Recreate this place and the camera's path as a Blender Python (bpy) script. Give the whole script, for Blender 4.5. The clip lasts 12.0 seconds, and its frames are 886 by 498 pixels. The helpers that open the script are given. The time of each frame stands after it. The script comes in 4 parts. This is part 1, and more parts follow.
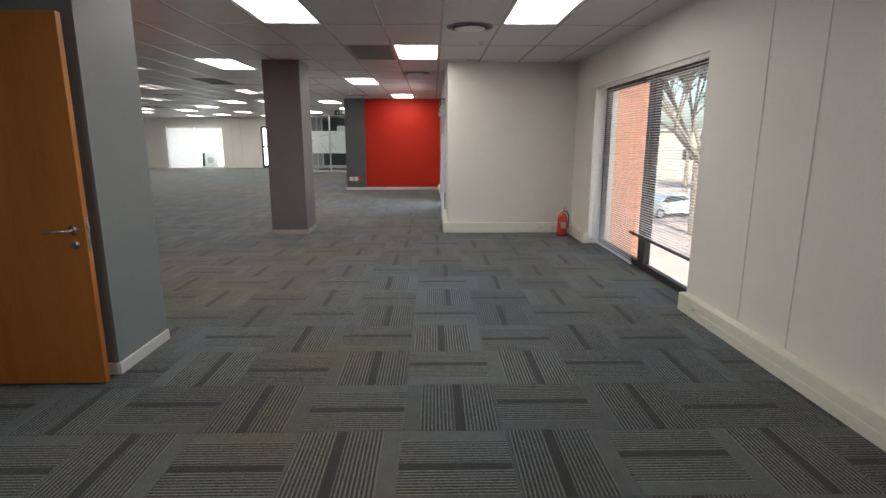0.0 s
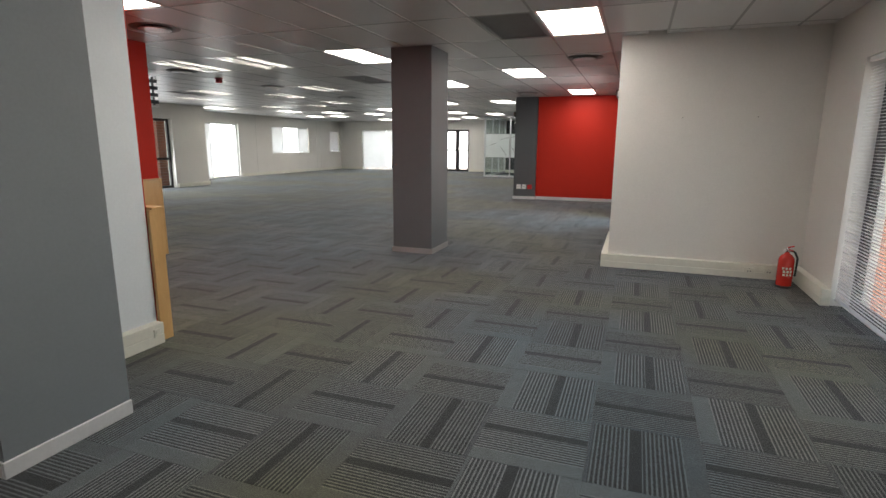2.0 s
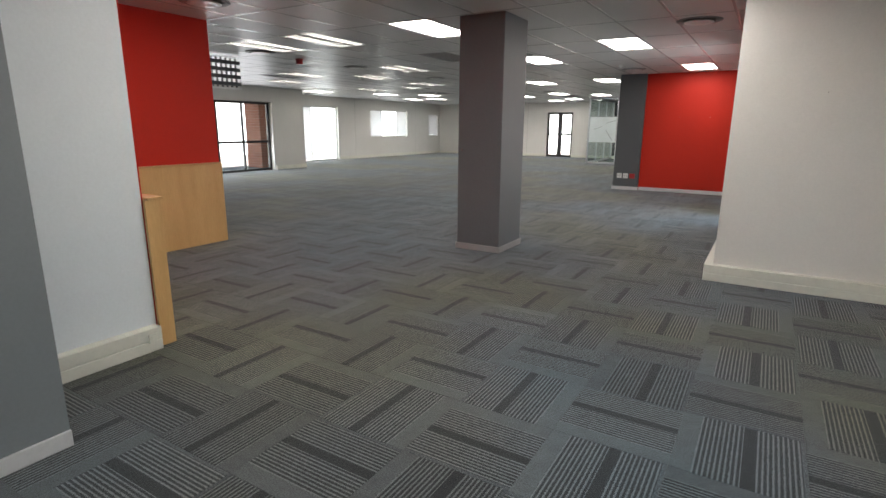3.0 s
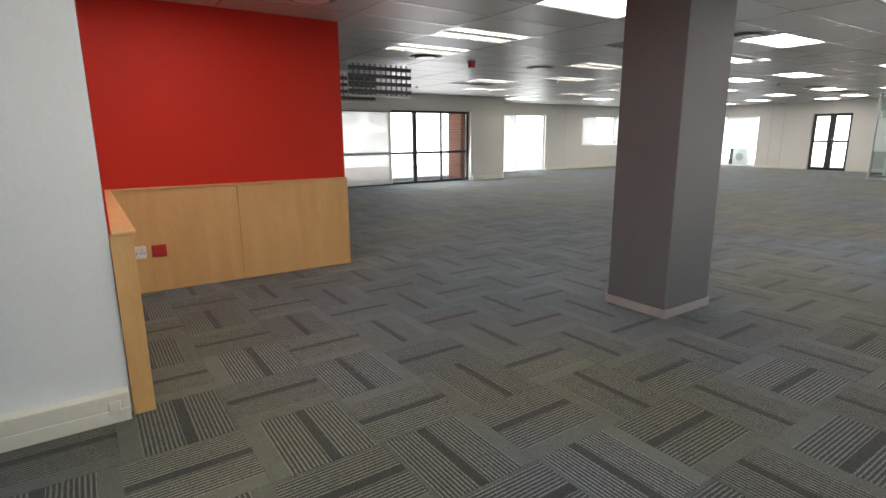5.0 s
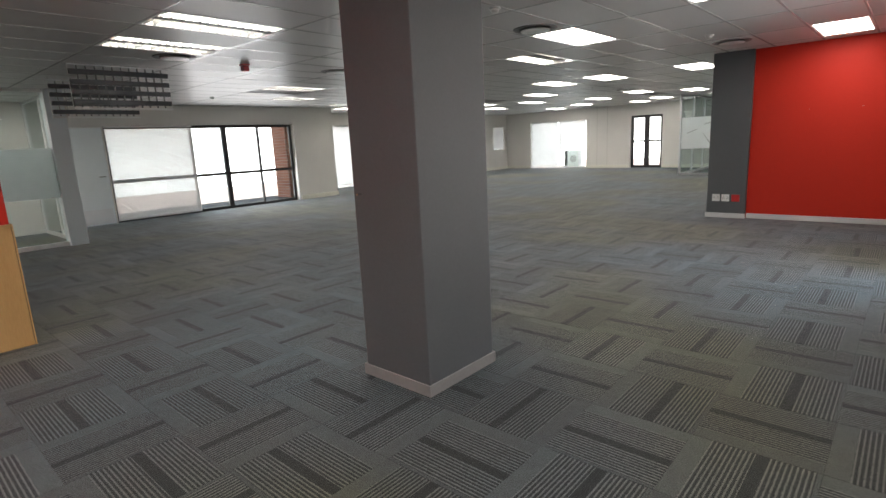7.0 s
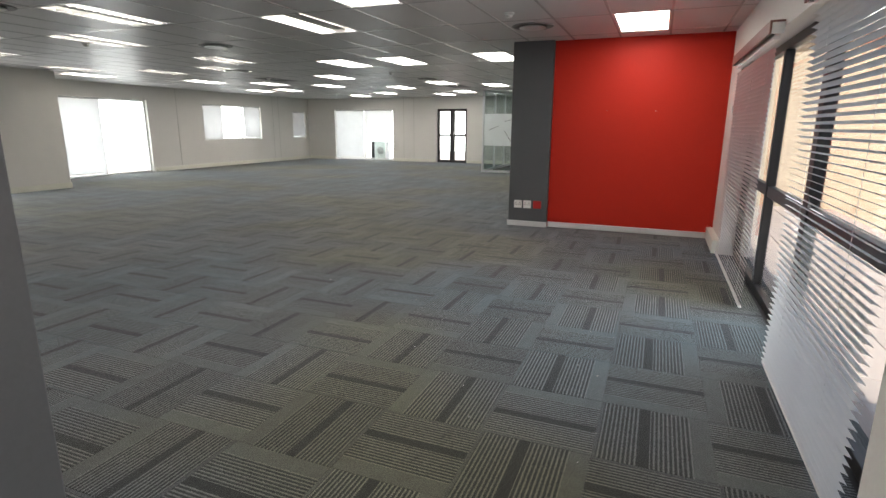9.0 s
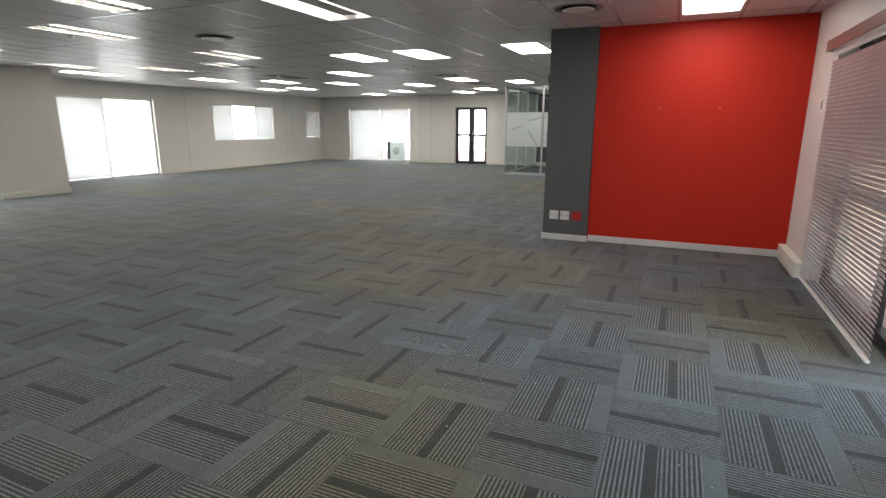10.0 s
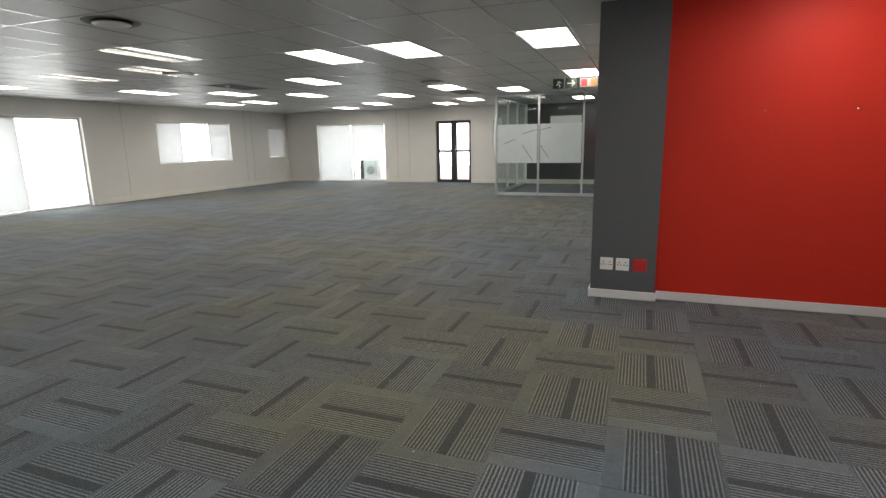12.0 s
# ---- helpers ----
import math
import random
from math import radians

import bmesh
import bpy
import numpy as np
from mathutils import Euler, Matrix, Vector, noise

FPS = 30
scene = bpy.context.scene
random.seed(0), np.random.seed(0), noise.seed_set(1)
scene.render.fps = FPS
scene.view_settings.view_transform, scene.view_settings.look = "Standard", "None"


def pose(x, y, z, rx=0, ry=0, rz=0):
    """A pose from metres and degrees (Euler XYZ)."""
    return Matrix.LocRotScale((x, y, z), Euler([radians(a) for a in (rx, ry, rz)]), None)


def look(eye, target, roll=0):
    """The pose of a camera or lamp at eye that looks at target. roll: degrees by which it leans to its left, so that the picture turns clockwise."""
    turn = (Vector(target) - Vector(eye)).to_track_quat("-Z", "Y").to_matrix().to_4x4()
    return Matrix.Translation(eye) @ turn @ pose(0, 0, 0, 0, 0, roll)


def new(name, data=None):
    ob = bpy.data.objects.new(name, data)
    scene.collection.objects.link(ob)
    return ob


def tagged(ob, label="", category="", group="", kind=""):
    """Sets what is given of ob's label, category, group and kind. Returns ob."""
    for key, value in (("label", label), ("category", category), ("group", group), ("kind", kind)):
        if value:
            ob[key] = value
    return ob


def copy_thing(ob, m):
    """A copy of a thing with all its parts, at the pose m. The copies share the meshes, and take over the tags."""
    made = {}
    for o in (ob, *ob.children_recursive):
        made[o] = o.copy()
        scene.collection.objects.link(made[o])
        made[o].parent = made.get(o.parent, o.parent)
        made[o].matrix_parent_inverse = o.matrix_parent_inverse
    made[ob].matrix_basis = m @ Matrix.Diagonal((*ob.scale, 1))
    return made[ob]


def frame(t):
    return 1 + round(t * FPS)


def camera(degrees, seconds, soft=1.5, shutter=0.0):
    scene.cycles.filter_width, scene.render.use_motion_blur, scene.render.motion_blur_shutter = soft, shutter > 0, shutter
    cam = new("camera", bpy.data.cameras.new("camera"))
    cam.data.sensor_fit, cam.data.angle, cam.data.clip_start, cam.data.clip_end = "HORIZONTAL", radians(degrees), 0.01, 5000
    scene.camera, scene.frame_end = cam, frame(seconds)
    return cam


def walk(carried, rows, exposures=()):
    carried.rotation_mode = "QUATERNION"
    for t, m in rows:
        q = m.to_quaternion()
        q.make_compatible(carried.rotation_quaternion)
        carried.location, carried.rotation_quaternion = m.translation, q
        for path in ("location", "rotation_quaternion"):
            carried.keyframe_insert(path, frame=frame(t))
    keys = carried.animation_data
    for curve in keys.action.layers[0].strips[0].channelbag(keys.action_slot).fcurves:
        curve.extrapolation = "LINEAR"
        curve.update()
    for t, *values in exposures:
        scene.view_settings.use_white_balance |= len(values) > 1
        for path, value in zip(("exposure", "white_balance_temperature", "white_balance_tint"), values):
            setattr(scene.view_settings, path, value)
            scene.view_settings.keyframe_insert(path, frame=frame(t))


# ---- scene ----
cam = camera(80.2, 12.0)
PATH = [
    (0, (-0.038, 0.04, 1.399), (-0.001, 1.998, 0.993), 0.0),
    (0.5, (0.111, 0.495, 1.399), (0.055, 2.451, 0.986), 0.3),
    (1, (0.207, 0.988, 1.375), (0.003, 2.935, 0.964), 0.2),
    (1.5, (0.35, 1.414, 1.374), (-0.079, 3.328, 0.983), -0.1),
    (2, (0.426, 1.841, 1.378), (-0.242, 3.685, 0.985), 0.3),
    (2.5, (0.447, 2.303, 1.378), (-0.384, 4.072, 0.951), 0.1),
    (3, (0.508, 2.742, 1.371), (-0.506, 4.406, 0.918), 0.4),
    (3.5, (0.514, 3.168, 1.356), (-0.682, 4.705, 0.899), 0.6),
    (3.7, (0.477, 3.344, 1.369), (-0.784, 4.831, 0.924), 0.2),
    (5.5, (0.236, 4.797, 1.383), (-1.45, 5.782, 0.952), -0.8),
    (6, (0.178, 5.179, 1.386), (-1.531, 6.123, 0.953), -1.5),
    (6.5, (0.018, 5.556, 1.403), (-1.546, 6.733, 0.994), -2.5),
    (7, (-0.043, 5.989, 1.388), (-1.352, 7.448, 0.991), -2.8),
    (7.5, (-0.09, 6.469, 1.385), (-1.094, 8.147, 0.968), -1.6),
    (9.3, (-0.672, 7.998, 1.403), (-1.399, 9.805, 0.949), 0.3),
    (9.5, (-0.767, 8.153, 1.414), (-1.506, 9.955, 0.961), 0.2),
    (10, (-1.004, 8.567, 1.409), (-1.784, 10.351, 0.952), 0.1),
    (10.5, (-1.334, 9.034, 1.402), (-2.142, 10.807, 0.952), -0.1),
    (11, (-1.574, 9.456, 1.401), (-2.327, 11.258, 0.969), -0.6),
    (11.5, (-1.844, 9.917, 1.391), (-2.563, 11.736, 0.97), -0.6),
    (12, (-2.1, 10.342, 1.425), (-2.793, 12.174, 1.02), -1.1),
]
walk(cam, [(t, look(eye, target, roll)) for t, eye, target, roll in PATH],
     [(0.0, 1.55, 6500, 10), (0.5, 1.5, 6400, 10), (1.0, 1.5, 6150, 10), (1.5, 1.45, 6300, 10), (2.0, 1.45, 6500, 10), (3.0, 1.58, 6400, 10), (3.5, 1.68, 6400, 10),
      (6.0, 1.55, 6500, 10), (7.0, 1.5, 6500, 10), (9.5, 1.45, 6500, 10), (12.0, 1.42, 6500, 10)])

# ---- world, sun ----
world = bpy.data.worlds.new("world")
scene.world = world
world.use_nodes = True
wn = world.node_tree.nodes
wn.clear()
sky = wn.new("ShaderNodeTexSky")
sky.sky_type = "NISHITA"
sky.sun_disc = False
SUN_UP, SUN_ROUND = radians(48), radians(183)
sky.sun_elevation, sky.sun_rotation = SUN_UP, SUN_ROUND
sky.air_density, sky.dust_density = 1.0, 3.0
bg = wn.new("ShaderNodeBackground")
bg.inputs["Strength"].default_value = 0.15
wo = wn.new("ShaderNodeOutputWorld")
world.node_tree.links.new(sky.outputs[0], bg.inputs[0])
world.node_tree.links.new(bg.outputs[0], wo.inputs[0])

sun_data = bpy.data.lights.new("sun", "SUN")
sun_data.energy, sun_data.angle, sun_data.color = 3.6, radians(0.6), (1.0, 0.95, 0.87)
sun = new("sun", sun_data)
sun.matrix_world = look((0, 0, 30), (-30 * math.cos(SUN_UP) * math.sin(SUN_ROUND), -30 * math.cos(SUN_UP) * math.cos(SUN_ROUND), 30 - 30 * math.sin(SUN_UP)))


def window_light(name, at, target, width, height, watts):
    """Daylight entering through a bright window opening."""
    d = bpy.data.lights.new(name, "AREA")
    d.shape, d.size, d.size_y, d.energy, d.color = "RECTANGLE", width, height, watts, (0.97, 0.98, 1.0)
    new(name, d).matrix_world = look(at, target)


window_light("daylight_west", (-15.08, 18.14, 1.06), (-10, 18.14, 1.06), 2.66, 2.04, 26.0)
window_light("daylight_west", (-15.08, 23.01, 1.50), (-10, 23.01, 1.50), 2.76, 1.10, 12.0)
window_light("daylight_north", (-12.08, 27.72, 1.05), (-12.08, 20, 1.05), 2.72, 1.96, 26.0)
window_light("daylight_east", (0.30, 11.75, 1.10), (-3, 11.75, 0.2), 1.0, 1.85, 11.0)
window_light("daylight_wide", (-12.93, 13.0, 1.05), (-9, 13.0, 0.4), 2.6, 1.9, 24.0)

# ---- materials ----


def nodes_of(name):
    m = bpy.data.materials.new(name)
    m.use_nodes = True
    nt = m.node_tree
    return m, nt, nt.nodes["Principled BSDF"]


def link(nt, a, b):
    nt.links.new(a, b)


def nd(nt, kind, **values):
    n = nt.nodes.new(kind)
    for k, v in values.items():
        n.inputs[k.replace("_", " ")].default_value = v
    return n


def ramp(nt, fac, stops):
    r = nt.nodes.new("ShaderNodeValToRGB")
    while len(r.color_ramp.elements) < len(stops):
        r.color_ramp.elements.new(0.5)
    for e, (p, c) in zip(r.color_ramp.elements, stops):
        e.position, e.color = p, (*c, 1)
    link(nt, fac, r.inputs[0])
    return r.outputs[0]


def paint(name, colour, rough=0.6, vary=0.08, grain=40.0, stain=1.2, bump=0.15, metal=0.0, stretch=(1, 1, 1), coat=0.0):
    """A surface with fine grain, broad stains and a slight relief, in metres."""
    m, nt, b = nodes_of(name)
    tc = nt.nodes.new("ShaderNodeTexCoord")
    mp = nt.nodes.new("ShaderNodeMapping")
    mp.inputs["Scale"].default_value = stretch
    geo = nt.nodes.new("ShaderNodeNewGeometry")
    link(nt, geo.outputs["Position"], mp.inputs[0])
    fine = nd(nt, "ShaderNodeTexNoise", Scale=grain, Detail=4.0, Roughness=0.6)
    broad = nd(nt, "ShaderNodeTexNoise", Scale=stain, Detail=5.0, Roughness=0.65)
    for n in (fine, broad):
        link(nt, mp.outputs[0], n.inputs["Vector"])
    mixf = nt.nodes.new("ShaderNodeMath")
    mixf.operation = "MULTIPLY_ADD"
    mixf.inputs[1].default_value = 0.4
    link(nt, fine.outputs["Fac"], mixf.inputs[0])
    sc = nt.nodes.new("ShaderNodeMath")
    sc.operation = "MULTIPLY"
    sc.inputs[1].default_value = 0.6
    link(nt, broad.outputs["Fac"], sc.inputs[0])
    link(nt, sc.outputs[0], mixf.inputs[2])
    lo = tuple(max(0.0, c * (1 - vary * 2)) for c in colour)
    hi = tuple(min(1.0, c * (1 + vary * 2)) for c in colour)
    col = ramp(nt, mixf.outputs[0], [(0.25, lo), (0.5, colour), (0.75, hi)])
    link(nt, col, b.inputs["Base Color"])
    rr = nt.nodes.new("ShaderNodeMapRange")
    rr.inputs["To Min"].default_value = max(0.03, rough - 0.08)
    rr.inputs["To Max"].default_value = min(1.0, rough + 0.08)
    link(nt, broad.outputs["Fac"], rr.inputs["Value"])
    link(nt, rr.outputs[0], b.inputs["Roughness"])
    b.inputs["Metallic"].default_value = metal
    b.inputs["Coat Weight"].default_value = coat
    if bump:
        bp = nd(nt, "ShaderNodeBump", Strength=bump, Distance=0.002)
        link(nt, fine.outputs["Fac"], bp.inputs["Height"])
        link(nt, bp.outputs[0], b.inputs["Normal"])
    return m


def glow(name, colour, strength):
    m, nt, b = nodes_of(name)
    b.inputs["Base Color"].default_value = (0.8, 0.8, 0.8, 1)
    b.inputs["Roughness"].default_value = 0.4
    b.inputs["Emission Color"].default_value = (*colour, 1)
    b.inputs["Emission Strength"].default_value = strength
    return m


def clear_glass(name, tint=(0.93, 0.97, 0.96), rough=0.0):
    """Thin window glass: clear seen straight on, with mirror reflections at a slant."""
    m, nt, b = nodes_of(name)
    nt.nodes.remove(b)
    out = nt.nodes["Material Output"]
    t = nt.nodes.new("ShaderNodeBsdfTransparent")
    t.inputs[0].default_value = (*tint, 1)
    g = nt.nodes.new("ShaderNodeBsdfGlossy")
    g.inputs["Roughness"].default_value = rough
    lw = nt.nodes.new("ShaderNodeLayerWeight")
    lw.inputs[0].default_value = 0.5
    pw = nt.nodes.new("ShaderNodeMath")
    pw.operation = "POWER"
    pw.inputs[1].default_value = 5.0
    link(nt, lw.outputs["Facing"], pw.inputs[0])
    f = nt.nodes.new("ShaderNodeMath")
    f.operation = "MULTIPLY_ADD"
    f.inputs[1].default_value, f.inputs[2].default_value = 0.7, 0.03
    link(nt, pw.outputs[0], f.inputs[0])
    mx = nt.nodes.new("ShaderNodeMixShader")
    link(nt, f.outputs[0], mx.inputs[0])
    link(nt, t.outputs[0], mx.inputs[1])
    link(nt, g.outputs[0], mx.inputs[2])
    link(nt, mx.outputs[0], out.inputs[0])
    return m


def cloth(name, colour, through_share=0.5, weave=900.0):
    """Thin translucent blind fabric or film."""
    m, nt, b = nodes_of(name)
    out = nt.nodes["Material Output"]
    b.inputs["Roughness"].default_value = 0.8
    geo = nt.nodes.new("ShaderNodeNewGeometry")
    n = nd(nt, "ShaderNodeTexNoise", Scale=2.0, Detail=4.0)
    link(nt, geo.outputs["Position"], n.inputs["Vector"])
    col = ramp(nt, n.outputs["Fac"], [(0.3, tuple(c * 0.92 for c in colour)), (0.7, colour)])
    link(nt, col, b.inputs["Base Color"])
    tr = nt.nodes.new("ShaderNodeBsdfTranslucent")
    link(nt, col, tr.inputs[0])
    mx = nt.nodes.new("ShaderNodeMixShader")
    mx.inputs[0].default_value = through_share
    link(nt, b.outputs[0], mx.inputs[1])
    link(nt, tr.outputs[0], mx.inputs[2])
    link(nt, mx.outputs[0], out.inputs[0])
    return m


def carpet(name, per_object):
    """Carpet tile: a mottled light margin, fine cut stripes and one dark band; u runs across the stripes."""
    m, nt, b = nodes_of(name)
    uv = nt.nodes.new("ShaderNodeUVMap")
    uv.uv_map = "UVMap"
    sep = nt.nodes.new("ShaderNodeSeparateXYZ")
    link(nt, uv.outputs[0], sep.inputs[0])
    geo = nt.nodes.new("ShaderNodeNewGeometry")
    if per_object:
        rnd = nt.nodes.new("ShaderNodeObjectInfo").outputs["Random"]
    else:
        rnd = geo.outputs["Random Per Island"]
    u, v = sep.outputs[0], sep.outputs[1]

    def math_node(op, a, bb=None, c=None):
        n = nt.nodes.new("ShaderNodeMath")
        n.operation = op
        for k, x in enumerate((a, bb, c)):
            if x is None:
                continue
            if isinstance(x, (int, float)):
                n.inputs[k].default_value = x
            else:
                link(nt, x, n.inputs[k])
        return n.outputs[0]

    tuft = nd(nt, "ShaderNodeTexNoise", Scale=170.0, Detail=3.0, Roughness=0.7)
    link(nt, geo.outputs["Position"], tuft.inputs["Vector"])
    blot = nd(nt, "ShaderNodeTexNoise", Scale=14.0, Detail=5.0, Roughness=0.7)
    link(nt, geo.outputs["Position"], blot.inputs["Vector"])
    wide = nd(nt, "ShaderNodeTexNoise", Scale=0.33, Detail=2.0)
    link(nt, geo.outputs["Position"], wide.inputs["Vector"])
    # cut stripes, with an uneven edge
    wob = math_node("MULTIPLY_ADD", tuft.outputs["Fac"], 0.040, u)
    saw = math_node("FRACT", math_node("MULTIPLY", wob, 26.0))
    line = math_node("LESS_THAN", saw, 0.36)
    inside = math_node("MULTIPLY", math_node("GREATER_THAN", u, 0.17), math_node("LESS_THAN", u, 0.965))
    band = math_node("MULTIPLY", math_node("GREATER_THAN", u, 0.525), math_node("LESS_THAN", u, 0.615))
    striped = math_node("MULTIPLY", inside, math_node("SUBTRACT", 1.0, band))
    light_line = math_node("MULTIPLY", striped, line)
    dark_line = math_node("MULTIPLY", striped, math_node("SUBTRACT", 1.0, line))
    base = ramp(nt, tuft.outputs["Fac"], [(0.36, (0.034, 0.040, 0.044)), (0.5, (0.080, 0.091, 0.097)), (0.66, (0.185, 0.200, 0.205))])

    def mixed(fac, a, colour):
        n = nt.nodes.new("ShaderNodeMix")
        n.data_type = "RGBA"
        link(nt, fac, n.inputs[0])
        link(nt, a, n.inputs[6])
        if isinstance(colour, tuple):
            n.inputs[7].default_value = (*colour, 1)
        else:
            link(nt, colour, n.inputs[7])
        return n.outputs[2]

    c = mixed(math_node("MULTIPLY", dark_line, 0.84), base, (0.018, 0.020, 0.022))
    c = mixed(math_node("MULTIPLY", light_line, math_node("MULTIPLY_ADD", tuft.outputs["Fac"], 3.0, -0.62)), c, (0.215, 0.227, 0.225))
    edge = math_node("LESS_THAN", math_node("MULTIPLY_ADD", blot.outputs["Fac"], 0.03, u), 0.185)
    c = mixed(math_node("MULTIPLY", edge, math_node("MULTIPLY", tuft.outputs["Fac"], 0.75)), c, (0.14, 0.15, 0.15))
    c = mixed(math_node("MULTIPLY", band, 0.85), c, (0.016, 0.018, 0.019))
    # broad olive-to-teal tint: colour cast of mixed light laid over the pile
    hue = ramp(nt, wide.outputs["Fac"], [(0.40, (1.06, 1.0, 0.68)), (0.5, (0.97, 1.0, 1.0)), (0.60, (0.82, 1.0, 1.10))])
    mul = nt.nodes.new("ShaderNodeMix")
    mul.data_type, mul.blend_type = "RGBA", "MULTIPLY"
    mul.inputs[0].default_value = 1.0
    link(nt, c, mul.inputs[6])
    link(nt, hue, mul.inputs[7])
    bright = nt.nodes.new("ShaderNodeHueSaturation")
    link(nt, math_node("MULTIPLY_ADD", rnd, 0.30, math_node("MULTIPLY_ADD", blot.outputs["Fac"], 0.6, 0.41)), bright.inputs["Value"])
    link(nt, mul.outputs[2], bright.inputs["Color"])
    link(nt, bright.outputs[0], b.inputs["Base Color"])
    b.inputs["Roughness"].default_value = 0.85
    b.inputs["Sheen Weight"].default_value = 0.19
    b.inputs["Specular IOR Level"].default_value = 0.15
    h = math_node("MULTIPLY_ADD", light_line, 0.5, tuft.outputs["Fac"])
    bp = nd(nt, "ShaderNodeBump", Strength=0.9, Distance=0.003)
    link(nt, h, bp.inputs["Height"])
    link(nt, bp.outputs[0], b.inputs["Normal"])
    return m


def timber(name, dark, light, rough=0.4, scale=(6, 6, 0.7), coat=0.0):
    """Veneer with long grain along z and soft figure."""
    m, nt, b = nodes_of(name)
    geo = nt.nodes.new("ShaderNodeNewGeometry")
    mp = nt.nodes.new("ShaderNodeMapping")
    mp.inputs["Scale"].default_value = scale
    link(nt, geo.outputs["Position"], mp.inputs[0])
    n1 = nd(nt, "ShaderNodeTexNoise", Scale=1.2, Detail=6.0, Roughness=0.6, Distortion=0.6)
    n2 = nd(nt, "ShaderNodeTexNoise", Scale=22.0, Detail=3.0, Roughness=0.6)
    for n in (n1, n2):
        link(nt, mp.outputs[0], n.inputs["Vector"])
    add = nt.nodes.new("ShaderNodeMath")
    add.operation = "MULTIPLY_ADD"
    add.inputs[1].default_value = 0.35
    link(nt, n2.outputs["Fac"], add.inputs[0])
    sc = nt.nodes.new("ShaderNodeMath")
    sc.operation = "MULTIPLY"
    sc.inputs[1].default_value = 0.65
    link(nt, n1.outputs["Fac"], sc.inputs[0])
    link(nt, sc.outputs[0], add.inputs[2])
    link(nt, ramp(nt, add.outputs[0], [(0.3, dark), (0.7, light)]), b.inputs["Base Color"])
    b.inputs["Roughness"].default_value = rough
    b.inputs["Coat Weight"].default_value = coat
    bp = nd(nt, "ShaderNodeBump", Strength=0.08, Distance=0.001)
    link(nt, n2.outputs["Fac"], bp.inputs["Height"])
    link(nt, bp.outputs[0], b.inputs["Normal"])
    return m


M_WALL = paint("wall_paint", (0.66, 0.64, 0.60), 0.55, 0.04, 60, 0.8, 0.1)
M_SEAM = paint("seam_filler", (0.47, 0.46, 0.42), 0.6, 0.06, 60, 2, 0.05)
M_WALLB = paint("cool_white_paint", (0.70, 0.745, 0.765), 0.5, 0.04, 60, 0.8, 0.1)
M_PIER = paint("blue_grey_paint", (0.205, 0.226, 0.238), 0.5, 0.05, 60, 0.9, 0.1)
M_GREY = paint("dark_grey_paint", (0.145, 0.151, 0.160), 0.5, 0.06, 60, 0.9, 0.12)
M_SLATE = paint("slate_grey_paint", (0.085, 0.092, 0.098), 0.5, 0.06, 60, 0.9, 0.12)
M_RED = paint("red_paint", (0.495, 0.022, 0.010), 0.6, 0.04, 50, 0.8, 0.12)
M_RED.node_tree.nodes["Principled BSDF"].inputs["Specular IOR Level"].default_value = 0.25
M_TRUNK = paint("cream_trunking", (0.68, 0.67, 0.58), 0.4, 0.05, 30, 1.5, 0.05)
M_WHITE = paint("white_plastic", (0.74, 0.74, 0.72), 0.35, 0.03, 80, 3, 0.03)
M_SKIRT = paint("white_skirting", (0.62, 0.62, 0.61), 0.4, 0.06, 40, 2, 0.05)
M_SKIRTG = paint("grey_skirting", (0.36, 0.34, 0.33), 0.45, 0.08, 40, 2, 0.05)
M_CEIL = paint("ceiling_tile", (0.59, 0.585, 0.575), 0.42, 0.02, 25, 0.7, 0.05)
M_TBAR = paint("ceiling_bar", (0.60, 0.60, 0.59), 0.22, 0.03, 60, 2, 0.0)
M_DARKMETAL = paint("dark_bronze_aluminium", (0.045, 0.042, 0.042), 0.4, 0.1, 50, 3, 0.03, 0.6)
M_ALU = paint("silver_aluminium", (0.66, 0.67, 0.68), 0.35, 0.05, 60, 3, 0.03, 0.8)
M_CHROME = paint("satin_chrome", (0.72, 0.71, 0.69), 0.22, 0.03, 60, 3, 0.0, 1.0)
M_VENT = paint("grey_grille", (0.24, 0.24, 0.235), 0.5, 0.08, 50, 3, 0.05)
M_DARK = paint("dark_plastic", (0.03, 0.03, 0.032), 0.45, 0.1, 50, 3, 0.05)
M_REDP = paint("red_plastic", (0.45, 0.02, 0.02), 0.35, 0.05, 60, 4, 0.02)
M_EXT = paint("red_enamel", (0.50, 0.025, 0.018), 0.25, 0.05, 60, 6, 0.02, 0.0, (1, 1, 1), 0.4)
M_PELMET = timber("pelmet_wood", (0.16, 0.06, 0.045), (0.22, 0.09, 0.07), 0.45, (3, 0.4, 6))
M_BLACK = paint("black_rubber", (0.02, 0.02, 0.02), 0.6, 0.1, 60, 5, 0.05)
M_DOOR = timber("orange_veneer", (0.36, 0.115, 0.018), (0.50, 0.185, 0.035), 0.38, (7, 7, 0.6), 0.15)
M_WOOD = timber("beech_veneer", (0.54, 0.315, 0.11), (0.68, 0.43, 0.18), 0.42, (5, 5, 0.7), 0.1)
M_GLASS = clear_glass("window_glass")
M_GLASSG = clear_glass("partition_glass", (0.93, 0.97, 0.965))
M_FROST = cloth("frosted_film", (0.82, 0.87, 0.87), 0.5)
M_BLIND = cloth("roller_blind_fabric", (0.775, 0.77, 0.765), 0.515)
M_SLAT = cloth("white_slat", (0.84, 0.83, 0.82), 0.5)
M_SLATT = cloth("thin_white_slat", (0.80, 0.78, 0.76), 0.36)
